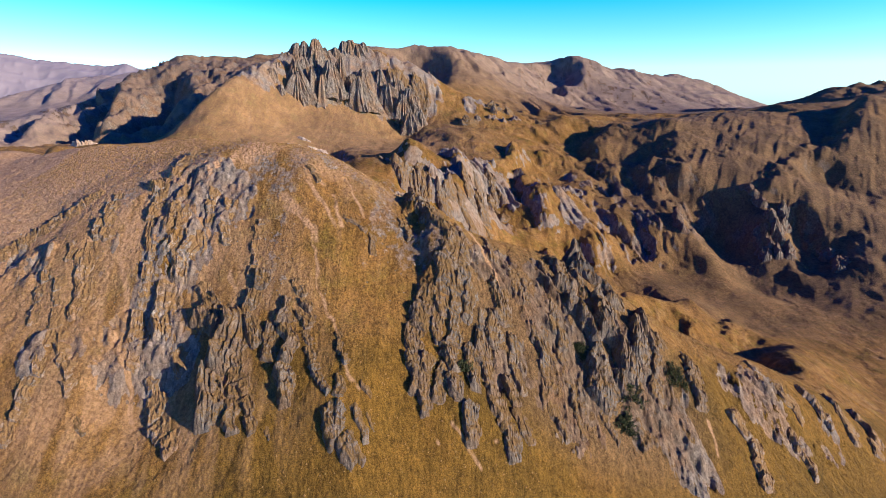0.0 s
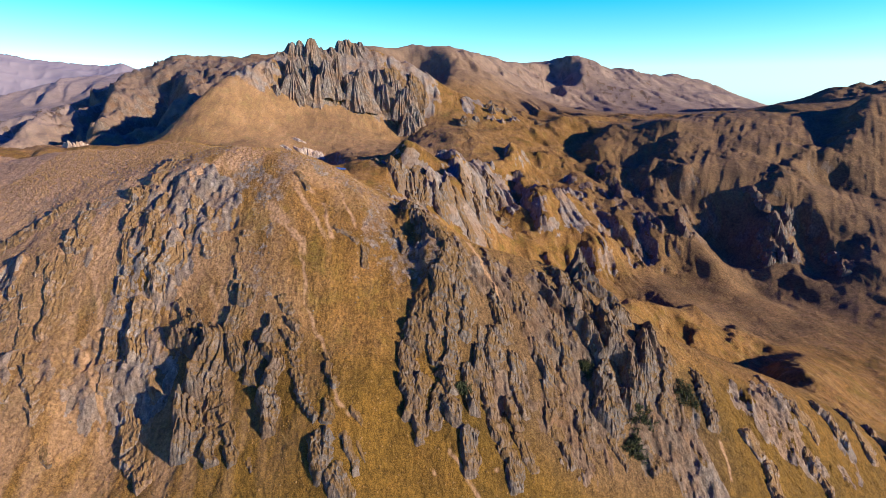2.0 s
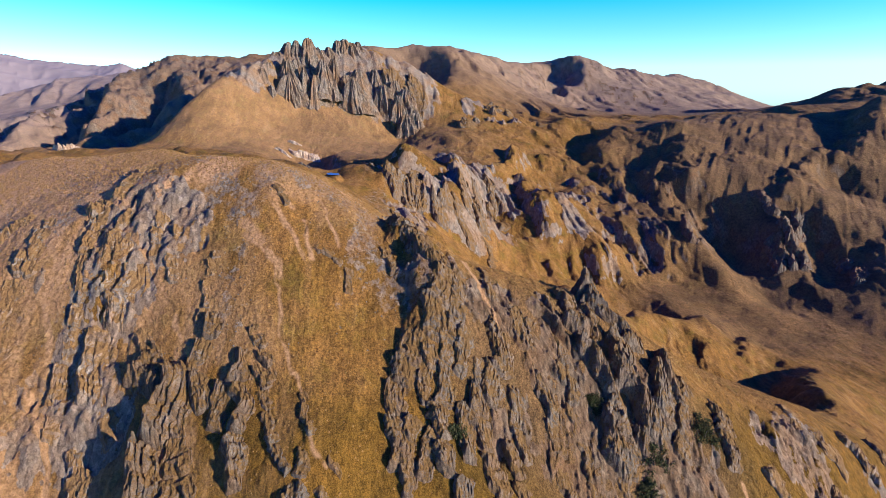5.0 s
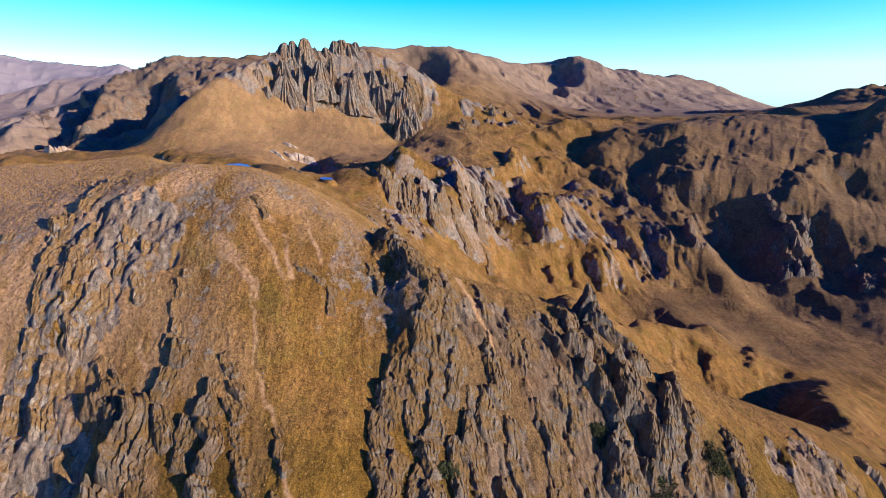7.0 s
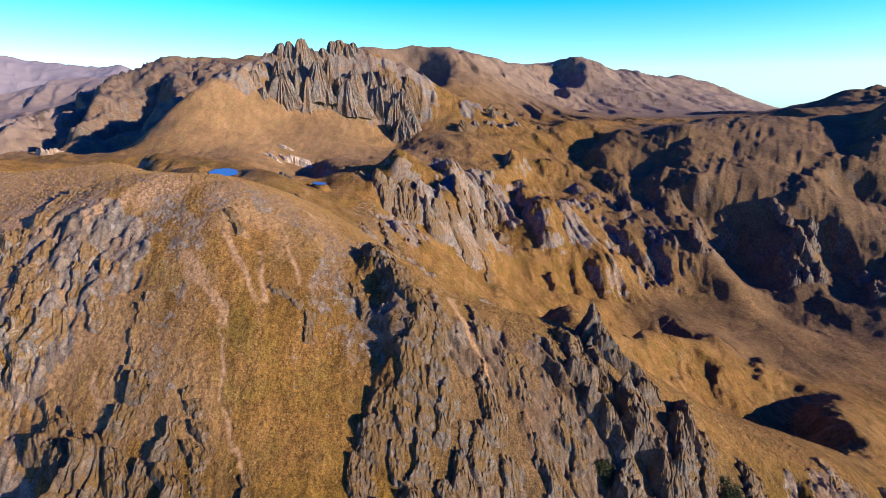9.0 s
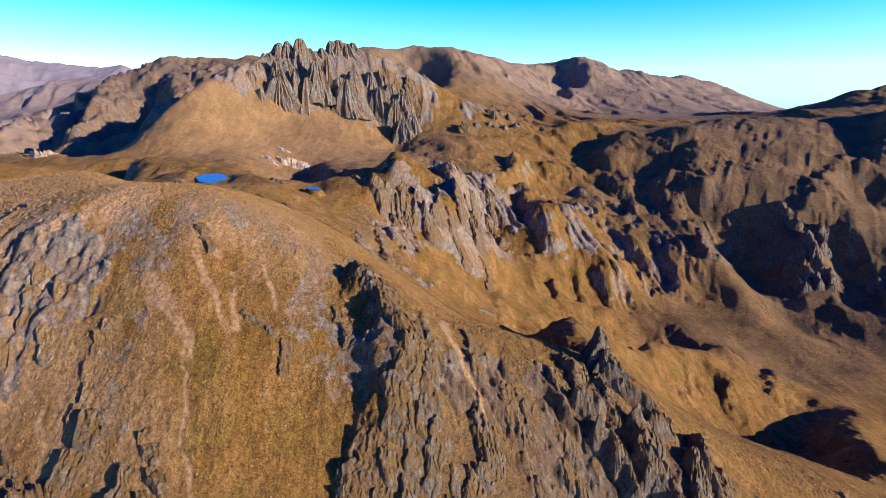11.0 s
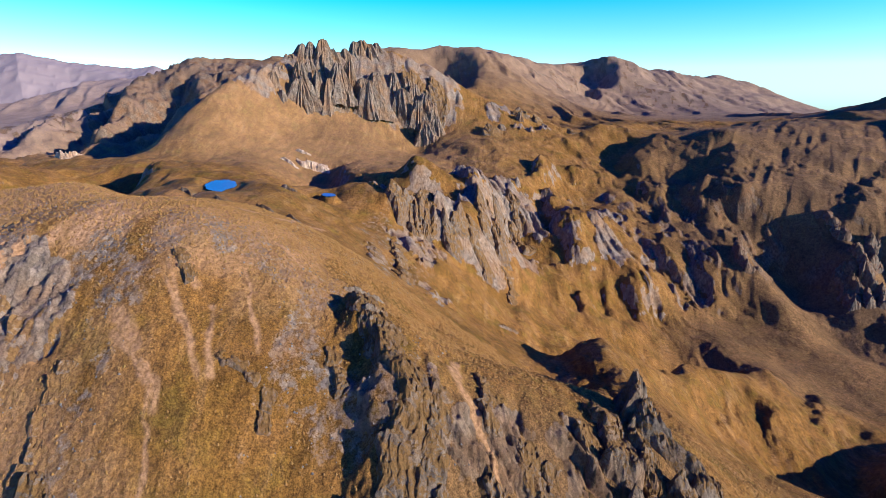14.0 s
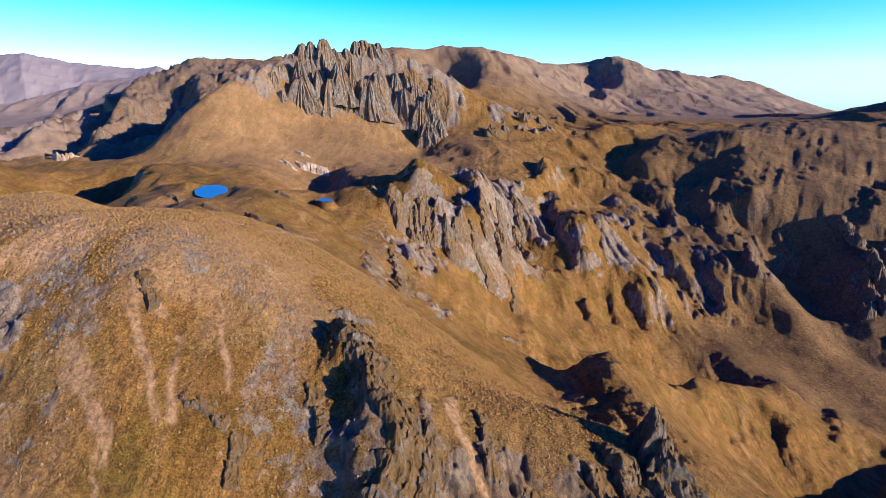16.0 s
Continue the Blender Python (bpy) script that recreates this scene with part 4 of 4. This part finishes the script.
# Ribs of rock, crest lines running downhill: (rise, width of the steep side, of the slabby side), then (x, y)
RIBS = {
    "slabs under the brow": (
        ((3.5, 3, 10), (-112, 236), (-113.4, 227), (-113.8, 217.4), (-114.1, 212.3)),
        ((5, 4.5, 9), (-117.3, 215.4), (-113.9, 209.9), (-115, 204)),
        ((4, 3, 8), (-108.8, 209.4), (-105.6, 198.2), (-104.1, 191.2)),
        ((6, 5, 10), (-101.6, 199.8), (-98.3, 193.1), (-100.9, 189.4)),
        ((7.5, 6, 12), (-103, 189.3), (-101.6, 185), (-101.7, 179.3), (-100.9, 173.1)),
        ((3.2, 2.6, 7), (-111.8, 191.2), (-110.7, 184.8), (-111, 178.9), (-110.4, 170.4), (-108.8, 162.5)),
        ((2.4, 2, 6), (-94.3, 211), (-94, 206.4), (-93.3, 201.5)),
        ((2.2, 2, 6), (-115.2, 202.4), (-113.8, 196.5), (-112.7, 191.2)),
        ((2.6, 2.2, 7), (-90.1, 180.1), (-87.5, 177.2), (-84.7, 173.4)),
        ((2.4, 2, 6), (-72.8, 200.1), (-72.2, 193.4), (-71.5, 185.5)),
        ((2.2, 2, 6), (-86.8, 207.1), (-86.3, 201), (-85.6, 195.3)),
    ),
    "slabs on the hill's shoulder": (
        ((3, 2.4, 10), (-136.6, 199.2), (-134.6, 192.8), (-134.4, 187.3)),
        ((5.5, 4, 11), (-135.6, 186.4), (-134.7, 180.8), (-132.8, 173.6)),
        ((2.5, 2, 8), (-141.4, 180.7), (-139.6, 175.8), (-138.4, 169.2), (-136.2, 163.4)),
        ((2.4, 2, 7), (-148.5, 182.6), (-146.9, 176.1), (-145.1, 170)),
        ((3.5, 3.5, 9), (-144.2, 215.2), (-153.7, 206.7), (-163.1, 201), (-170.9, 195.2)),
        ((3, 3, 7), (-136.2, 156.3), (-137.3, 147.8), (-137.5, 140.7)),
        ((2.2, 2, 6), (-131.6, 164.4), (-129.4, 158.1), (-123.5, 151.9)),
        ((2.6, 2.2, 9), (-135.3, 211.9), (-134.1, 202.5), (-131.9, 194.8)),
        ((3.2, 2.6, 9), (-98.6, 153), (-95.8, 148.1), (-89.3, 140.7)),
        ((2, 2, 5), (-141.3, 192.7), (-141, 188)),
        ((2, 1.8, 5), (-100.5, 158.3), (-98.5, 155.8)),
        ((2.6, 2, 7), (-98.6, 168.4), (-95.5, 165.1), (-92.1, 161)),
    ),
    "outcrops in the grass": (
        ((10, 7, 13), (-82.8, 171.8), (-77.3, 167), (-77.7, 161.3), (-78.2, 152.4)),
        ((5, 3.4, 8), (-72.6, 160.9), (-72.2, 155.3), (-70.4, 146.4)),
        ((3.4, 2.6, 6), (-68.7, 153.7), (-64.8, 149), (-62.9, 145.7)),
        ((4.5, 3.6, 8), (-69.1, 181.7), (-68.9, 176.6), (-69.2, 171.4), (-67.1, 166.9)),
        ((6, 4.6, 8), (-58.9, 172.8), (-60, 168.8), (-60.8, 165.2)),
        ((7, 5.5, 7), (-55.2, 164.8), (-54.7, 160.3), (-53.3, 155.6)),
        ((3, 2.4, 5), (-53.9, 180.2), (-50.7, 175.3), (-47.7, 172)),
        ((3, 2.4, 5), (-50.2, 171.3), (-47.8, 166), (-45.6, 159.4)),
        ((2.5, 2, 4), (-36.7, 166.5), (-34.7, 160.5)),
        ((2.4, 2, 4), (-43.4, 157.8), (-40.3, 152.7)),
        ((5, 4, 7), (-36.6, 145.8), (-34.3, 142), (-32, 140)),
        ((4, 3.4, 5), (-34.3, 152.4), (-35.7, 149.1), (-35.7, 146.6)),
    ),
    "stones in the grass": (
        ((3.2, 2.6, 4), (-29.7, 141.6), (-27.4, 140)),
        ((3.2, 2.4, 4), (-28.6, 148.2), (-26.5, 145)),
        ((1.6, 1.4, 3), (-57.7, 145.1), (-56.1, 143.3)),
        ((1.6, 1.4, 3), (-24.4, 148.7), (-23.6, 147.5)),
        ((2, 1.6, 4), (-29.4, 203.9), (-28.5, 198.9)),
        ((2.2, 1.8, 4), (-38.6, 206.1), (-32.9, 204.8)),
        ((3, 2.6, 5), (-17.1, 216.9), (-14.6, 210.7)),
        ((2, 1.8, 4), (-117.7, 145.4), (-116.2, 143.8)),
        ((1.6, 1.6, 3), (-26.8, 154.7), (-25.2, 153.9)),
        ((2, 1.8, 5), (-58.3, 226.5), (-54, 222.1)),
    ),
    "crags along the gully": (
        ((7, 8, 14), (-11, 231), (-4.5, 220.9), (-2.5, 210.4), (-1, 203), (-2.3, 197.4), (-3.8, 192.3), (-5.7, 185.5)),
        ((7.5, 5, 9), (-11.9, 180.7), (-12.3, 174.8), (-10.8, 169.9), (-9.2, 164.9)),
        ((4.5, 3.6, 7), (-7.3, 167.6), (-7.2, 161.9), (-6.3, 158.4)),
        ((5.5, 4, 8), (3.8, 188.8), (3.3, 185.1), (1.6, 178.7)),
        ((4.5, 3.6, 7), (10.1, 192.6), (8.6, 186.7)),
        ((7.5, 5.4, 9), (22.4, 197.4), (22.5, 192.5), (20.5, 185.7)),
        ((6.5, 4.6, 8), (11.4, 179.8), (9.5, 173.7), (10.1, 169.8)),
        ((3.5, 3, 8), (8.3, 209.8), (6.9, 199.8), (6.1, 194.2)),
        ((3.2, 2.6, 7), (19, 224.6), (19.5, 212.3)),
        ((4, 3, 7), (-3.1, 184.4), (-2, 178.7), (0.1, 173.3)),
        ((3.4, 2.6, 7), (14.4, 188.1), (14.5, 182.5)),
    ),
    "crags low on the spur": (
        ((8.5, 5.5, 8), (3.6, 168.2), (5.9, 164.5), (6.8, 159.9), (7.7, 157.2)),
        ((8, 5.4, 9), (13.2, 172.2), (16.2, 166.9), (19, 162.2), (20.9, 157.8)),
        ((5, 3.8, 8), (25.4, 171.4), (27.6, 167.5), (29.6, 163.2)),
        ((6, 4.4, 8), (37.9, 191.4), (38.4, 184.8), (39.3, 177.4), (43.1, 170.1)),
        ((3.6, 2.8, 7), (46.3, 196.8), (46.4, 188.1)),
        ((4, 3, 7), (25.3, 185.4), (25.9, 179.2), (27.6, 174.5)),
        ((4, 3, 7), (50, 181.8), (51.6, 177.9), (52, 173.7)),
        ((3.4, 2.6, 7), (34.5, 196.6), (35.1, 191.5)),
        ((3.4, 2.8, 7), (63.5, 178.9), (66.5, 176.5)),
        ((4, 3, 7), (-0.9, 167.5), (-2.8, 161.4)),
    ),
    "crags along the spur": (
        ((4, 3, 8), (28.1, 210.3), (29, 205.1)),
        ((4.5, 3.5, 8), (42.9, 220.3), (44, 214.5)),
        ((7, 5.5, 10), (51.5, 225.4), (54.5, 217.8), (53.6, 211.6)),
        ((10, 7.5, 11), (54.4, 210.4), (59, 206.6), (61.8, 201.9), (62.6, 193.1)),
        ((15, 12, 14), (66, 227), (69.1, 214.9), (70.8, 207.3), (72, 200.5), (68.6, 194.1)),
        ((7, 5.5, 9), (59, 229), (61.2, 217.6)),
        ((10, 7.5, 11), (86.5, 214.6), (81.8, 205.9), (79.6, 199.4)),
        ((6, 4.5, 8), (95.2, 214.4), (93.6, 205.2), (90, 197.3)),
        ((7, 6.5, 10), (110, 211.2), (110.4, 203.7)),
        ((3.4, 2.8, 7), (33.5, 208.1), (33.7, 199.9)),
        ((3.4, 2.8, 7), (44.4, 206.9), (44.5, 199.3)),
    ),
    "pale crags at the spur's end": (
        ((6, 6, 10), (130.9, 198.6), (133.7, 193.7), (134.7, 187.3)),
        ((6, 6, 10), (161.5, 205), (164.3, 201)),
        ((4, 4, 10), (153.1, 233.4), (153.7, 221)),
        ((5, 4.5, 11), (161.4, 224.2), (167.6, 218.5)),
        ((6, 5, 11), (180.2, 231.7), (186.6, 223.9)),
        ((6, 5, 11), (202.9, 240.7), (203.1, 224.9)),
        ((6, 5, 11), (220, 242.8), (216.3, 225.3)),
    ),
    "cliffs above the valley": (
        ((12, 9, 14), (-45.2, 499), (-44.8, 487.7), (-41.9, 483.9)),
        ((13, 9, 14), (-37, 505), (-34.2, 493.1), (-31.7, 485)),
        ((10, 7, 12), (-26.4, 513.9), (-23.5, 497.8), (-18.8, 491.1)),
        ((12, 9, 14), (1.5, 513), (0.3, 500.4), (-0.1, 492.8)),
        ((10, 8, 12), (15.6, 518.3), (17.6, 505.6), (21.2, 497.9)),
        ((12, 8, 12), (24, 595), (23.4, 560.2), (26.6, 535.2)),
        ((12, 9, 14), (40, 640), (38.5, 599.3), (37.9, 533.4)),
        ((16, 11, 12), (60.1, 681.8), (61.1, 653.4), (65.7, 629.3)),
        ((6, 5, 8), (46.2, 515.5), (48.5, 497.1)),
        ((8, 6, 9), (-32, 427.1), (-25.3, 394.4), (-20, 362)),
        ((5, 4, 8), (-42.5, 392.9), (-36, 370)),
    ),
    "knobs on the dark slope": (
        ((16, 12, 16), (405.5, 640.9), (396.9, 617.5), (394.8, 601.4)),
        ((16, 12, 16), (426.4, 651.3), (410.9, 615.7), (408.3, 600.5)),
        ((12, 10, 16), (386.1, 621.4), (382.3, 600)),
        ((12, 10, 18), (450.1, 584.8), (441.9, 562.2)),
        ((12, 10, 18), (298.9, 661.1), (293.2, 631.8)),
        ((10, 10, 18), (401.7, 691.3), (409.4, 670.1)),
    ),
}
FINS = {
    "knobs below the peak": ((96, 1012, 30, 25, 2), (125, 1015, 25, 18, 0), (50, 937, 30, 23, 2), (36, 930, 16, 10, 0), (-127, 952, 16, 12, 5), (-75, 985, 40, 33, 15), (-43, 988, 40, 31, 13), (-52, 962, 30, 30, 28), (180, 1000, 20, 14, 0)),
}
LABELS = {
    "slabs under the brow": "tilted grey slab under the grassy brow of the hill",
    "slabs on the hill's shoulder": "tilted grey rock slab bedded in brown hillside grass",
    "outcrops in the grass": "weathered grey outcrop standing out of golden tussock grass",
    "stones in the grass": "small grey rock standing alone in golden grass",
    "crags along the gully": "jagged grey crag beside the dark gully",
    "crags along the spur": "jagged dark grey crag on the steep spur",
    "crags low on the spur": "broken grey rock rib above yellow grass",
    "pale crags at the spur's end": "pale grey crumbling crag beside bare scree",
    "cliffs above the valley": "grey fluted cliff buttress above the grassy valley",
    "knobs on the dark slope": "rounded brown rock knob on the heath slope",
    "knobs below the peak": "grey rock knob on the sandy slope below the peak",
}

seed = 100
for group, rows in RIBS.items():
    for (rise, steep, sunny), *line in rows:
        seed += 13
        rock_rib(line, (0.42 if "cliffs" in group else 0.62 if rise > 8.7 else 0.42) * rise + 0.3, steep, (0.9 if "cliffs" in group else 0.64) * sunny, seed, ROCK_BROWN if "dark" in group else ROCK_SLABS if "slabs" in group or "pale" in group else ROCK, LABELS[group], group)
for group, rows in FINS.items():
    for fx, fy, length, width, turn in rows:
        seed += 13
        rock_fin("rock_outcrop", fx, fy, length * 1.1, width * 1.25, turn + 20 * math.sin(seed * 1.7), 0.75 * (0.45 * width + 0.55 * min(width, 10)) + 0.6, seed, ROCK, LABELS[group], "rock outcrop", group)


def rock_tower(x, y, z, reach, foot, seed, tip=0.05):
    """A pinnacle of sharp-edged, broken facets that taper to a point; its top at z, its foot sunk into the ground."""
    rows, cols = 40, 48
    dice = np.random.default_rng(seed)
    k, turn = np.meshgrid(np.linspace(0, 1, rows), np.linspace(0, 2 * math.pi, cols + 1)[:-1], indexing="ij")
    turn = turn + 0.35 * (1 - k) * dice.uniform(-1, 1)
    edges = int(dice.integers(5, 8))
    at = (np.arange(edges) + dice.uniform(-0.3, 0.3, edges)) * 2 * math.pi / edges
    reach_out = dice.uniform(0.75, 1.25, edges)
    r = np.full(turn.shape, 9.0)
    for way, out in zip(at, reach_out):
        r = np.minimum(r, out / np.maximum(np.cos(turn - way), 0.12))
    cx, cy = np.cos(turn), np.sin(turn)
    step = np.floor(k * 7 + 0.9 * grain(cx * 2 + seed, cy * 2, seed + 1))
    rib = 1 + 0.20 * ridged(cx * 2.6 + 0.5 * k + seed, cy * 2.6, seed, 3) + 0.10 * (lattice(step, np.floor(turn * 2.5), seed + 2) - 0.5)
    r = foot * 1.05 * r * ((1 - k) ** 0.66 * (1 - tip) + tip) * rib
    r = r * (1 - 0.22 * ease(0.5, 0.85, ridged(cx * 1.5, cy * 1.5 + 0.4 * k + seed, seed + 6, 2)))
    lean = 0.20 * foot * math.sin(seed * 1.9)
    px, py = x - lean * (1 - k) + r * cx, y + 0.75 * r * cy
    pz = z - reach * (1 - k) + 0.07 * reach * grain(cx * 3 + k * 5, cy * 3 + seed, seed + 4) * (k < 0.97)
    ob = link_mesh("rock_pinnacle", np.stack([px, py, pz], -1).reshape(-1, 3), sheet_faces(rows, cols, True), ROCK_PEAK, False)
    return tagged(ob, "jagged grey pinnacle on the summit ridge", "rock pinnacle", "pinnacles of the peak")


TIPS = ((-269, 960, 71), (-253, 968, 87), (-242, 970, 90), (-222, 974, 94), (-213, 985, 80), (-194, 1000, 82), (-181, 1014, 94), (-170, 1018, 96), (-160, 1022, 91), (-148, 1030, 93), (-135, 1035, 78), (-121, 1038, 71), (-278, 930, 53), (-294, 915, 39))
for n, (tx, ty, tz) in enumerate(TIPS):
    rock_tower(tx, ty, tz, 74 + 9 * math.sin(n * 2.3), 27 + 6 * math.sin(n * 1.7 + 1), 300 + n)

# buttresses that carry the pinnacles, lower towards the arete and the far shoulder
for n in range(34):
    k = (n + 0.5) / 34
    bx, by = -345 + 320 * k + 8 * math.sin(n * 5.1), 868 + 140 * k ** 0.7 - 24 * (n % 3) / 2 + 5 * math.sin(n * 3.7)
    bz = -4 + 66 * math.sin(math.pi * min(1, 0.08 + k * 0.98)) ** 0.8 - 15 * (n % 3) + 7 * math.sin(n * 2.9)
    rock_tower(bx, by, bz, 58, 20 + 5 * math.sin(n * 1.3), 340 + n)
for n, (bx, by, bz) in enumerate(((-92, 985, 38), (-78, 975, 26), (-62, 965, 12), (-48, 962, -2), (-70, 950, 2), (-40, 935, -24), (-56, 925, -28), (60, 955, -34), (92, 990, -16))):
    rock_tower(bx, by, bz, 46, 16 + 4 * math.sin(n * 1.3), 380 + n)


# the chalky faces on the sandy slope, and low scarps about the tarn
for n, (fx, fy, length, width, rise) in enumerate(((-186, 764, 46, 15, 8), (-212, 752, 26, 9, 4), (-205, 786, 22, 8, 4), (-560, 829, 46, 22, 12))):
    rock_fin("pale_rock_face", fx, fy, length, width, 90, rise, 700 + n, ROCK_PALE, "chalky white rock face on the sandy slope", "rock face", "pale faces")
for n, (fx, fy, length, width, turn) in enumerate(((-104, 352, 15, 6, 75), (-82, 345, 13, 6, 80), (-66, 338, 12, 5, 70), (-128, 330, 10, 5, 80), (-17, 252, 16, 5, 125), (41, 433, 22, 6, 130), (-140, 384, 12, 6, 60), (-98, 425, 14, 6, 70))):
    rock_fin("rock_outcrop", fx, fy, length, width, turn, 2.6, 740 + n, ROCK, "low dark scarp in the grass near the tarn", "rock outcrop", "scarps by the tarn")


# Ranges beyond the valley -------------------------------------------------------
def distant_range(crest, foot, seed, label):
    """A folded range far off, its slopes running out to a low foot."""
    cols, rows = 320, 60
    cx, cy, cz = (np.interp(np.linspace(0, 1, cols), np.linspace(0, 1, len(crest)), [p[n] for p in crest]) for n in range(3))
    k = np.linspace(0, 1, rows)[:, None]
    x, y = cx * (0.80 + 0.20 * k), cy * (0.80 + 0.20 * k)
    fold = ridged(x / 420, y / 420, seed, 4) - 0.2
    z = foot + (cz - foot) * k ** 0.9 + (1 - k) ** 0.7 * k * 60 * fold + 6 * k ** 8 * fractal(x / 70, y / 70, seed + 1, 4)
    back = np.stack([cx * 1.03, cy * 1.05, np.full(cols, foot)], -1)[None]
    verts = np.concatenate([np.stack([x, y, z], -1), back])
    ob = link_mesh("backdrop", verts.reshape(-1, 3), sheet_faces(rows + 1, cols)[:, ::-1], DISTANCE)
    return tagged(ob, label, "distant mountains", kind="structure")


distant_range(((-4100, 2000, 180), (-3700, 2900, 262), (-3147, 3600, 268), (-2983, 3600, 280), (-2868, 3650, 262), (-2715, 3700, 228), (-2330, 3700, 186), (-2125, 3700, 196), (-1990, 3700, 165), (-1700, 3700, 110), (-1200, 3800, 60)), -190, 501, "distant mountain range, its haze coloured in pale lilac")


# Thickets below the crags -------------------------------------------------------
def thicket(x, y, wide, tall, seed):
    """A low thicket: several stems with a ragged crown of small leaf clumps."""
    dice = np.random.default_rng(seed)
    base_z = ground_at(x, y)
    top = tagged(new("shrub"), "dark green thicket of shrubs under the crags", "shrub", "thickets on the spur")
    top.location = (x, y, base_z)
    for k in range(7):
        way = k * 0.9
        foot = Vector((math.cos(way) * wide * 0.2, math.sin(way) * wide * 0.15, -0.6))
        head = Vector((math.cos(way) * wide * 0.34, math.sin(way) * wide * 0.26, tall * 0.6))
        turn = (head - foot).to_track_quat("Z", "Y").to_matrix().to_4x4()
        bm = bmesh.new()
        bmesh.ops.create_cone(bm, segments=6, radius1=0.22, radius2=0.06, depth=(head - foot).length, matrix=Matrix.Translation((foot + head) / 2) @ turn)
        me = bpy.data.meshes.new("stem")
        bm.to_mesh(me)
        bm.free()
        me.materials.append(BARK)
        new("stem", me).parent = top
    verts, faces = [], []
    for n in range(900):
        way, far = dice.uniform(0, 2 * math.pi), math.sqrt(dice.random())
        far *= 0.75 + 0.35 * math.sin(3 * way + seed)
        px, py = math.cos(way) * far * wide / 2, math.sin(way) * far * wide * 0.38
        roof = tall * (1 - far * far) * (0.7 + 0.4 * math.sin(px * 1.3 + seed) * math.cos(py * 1.7))
        pz = ground_at(x + px, y + py) - base_z + max(0.3, roof) * dice.uniform(0.55, 1.0) if n % 12 == 0 else None
        if pz is None:
            pz = last[2] + dice.uniform(-0.7, 0.7)
            px, py = last[0] + dice.uniform(-1.2, 1.2), last[1] + dice.uniform(-1.0, 1.0)
        else:
            last = (px, py, pz)
        for _ in range(5):
            a = dice.uniform(-1, 1, (3, 3)) * 0.42
            faces.append((len(verts), len(verts) + 1, len(verts) + 2))
            verts += [(px + v[0], py + v[1], pz + 0.6 * v[2]) for v in a]
    link_mesh("crown", verts, faces, LEAVES, False, top)
    return top


for n, (sx, sy, wide, tall) in enumerate(((77, 190, 15, 4.5), (101, 203, 12, 5.0), (73, 181, 9, 3.0), (8, 170, 6, 2.0), (57, 196, 6, 2.2))):
    thicket(sx, sy, wide, tall, 900 + n)


# Tussocks and loose stones -------------------------------------------------------
def scatter(name, count, seed, keep, blades, tall, wide, mat, label, category):
    """Many small clumps strewn over the near hill, in one mesh."""
    dice = np.random.default_rng(seed)
    x, y = dice.uniform(-190, 150, count * 3), dice.uniform(132, 330, count * 3)
    ok = keep(x, y, dice.random(count * 3))
    x, y = x[ok][:count], y[ok][:count]
    z = height(x, y)
    n = len(x)
    size = dice.uniform(0.6, 1.4, n)
    ring = np.linspace(0, 2 * math.pi, blades + 1)[:-1] + dice.uniform(0, 6, (n, 1))
    r = wide * size[:, None] * dice.uniform(0.7, 1.3, (n, blades))
    rim = np.stack([x[:, None] + r * np.cos(ring), y[:, None] + r * np.sin(ring), z[:, None] - 0.15 + tall * 0.35 * dice.uniform(0, 1, (n, blades))], -1)
    tip = np.stack([x + dice.uniform(-0.3, 0.3, n) * wide, y + dice.uniform(-0.3, 0.3, n) * wide, z + tall * size], -1)[:, None]
    verts = np.concatenate([rim, tip], 1)
    j = np.arange(blades)
    faces = np.stack([j, (j + 1) % blades, np.full(blades, blades)], -1)[None] + (np.arange(n) * (blades + 1))[:, None, None]
    return tagged(link_mesh(name, verts.reshape(-1, 3), faces.reshape(-1, 3), mat, False), label, category, kind="stuff")


scatter("tussock_grass", 52000, 11, lambda x, y, d: (rockiness(x, y) < 0.35) & (streaks(x, y) < 0.4) & (d < 0.10 + 0.9 * ease(212, 245, y)), 5, 0.30, 0.29, TUFTS, "dry golden tussocks of grass over the hill", "grass")
scatter("loose_stones", 1500, 12, lambda x, y, d: (gravel(x, y) > 0.12) & (d < 0.9), 5, 0.26, 0.28, STONES, "loose grey stones among the grass", "stones")
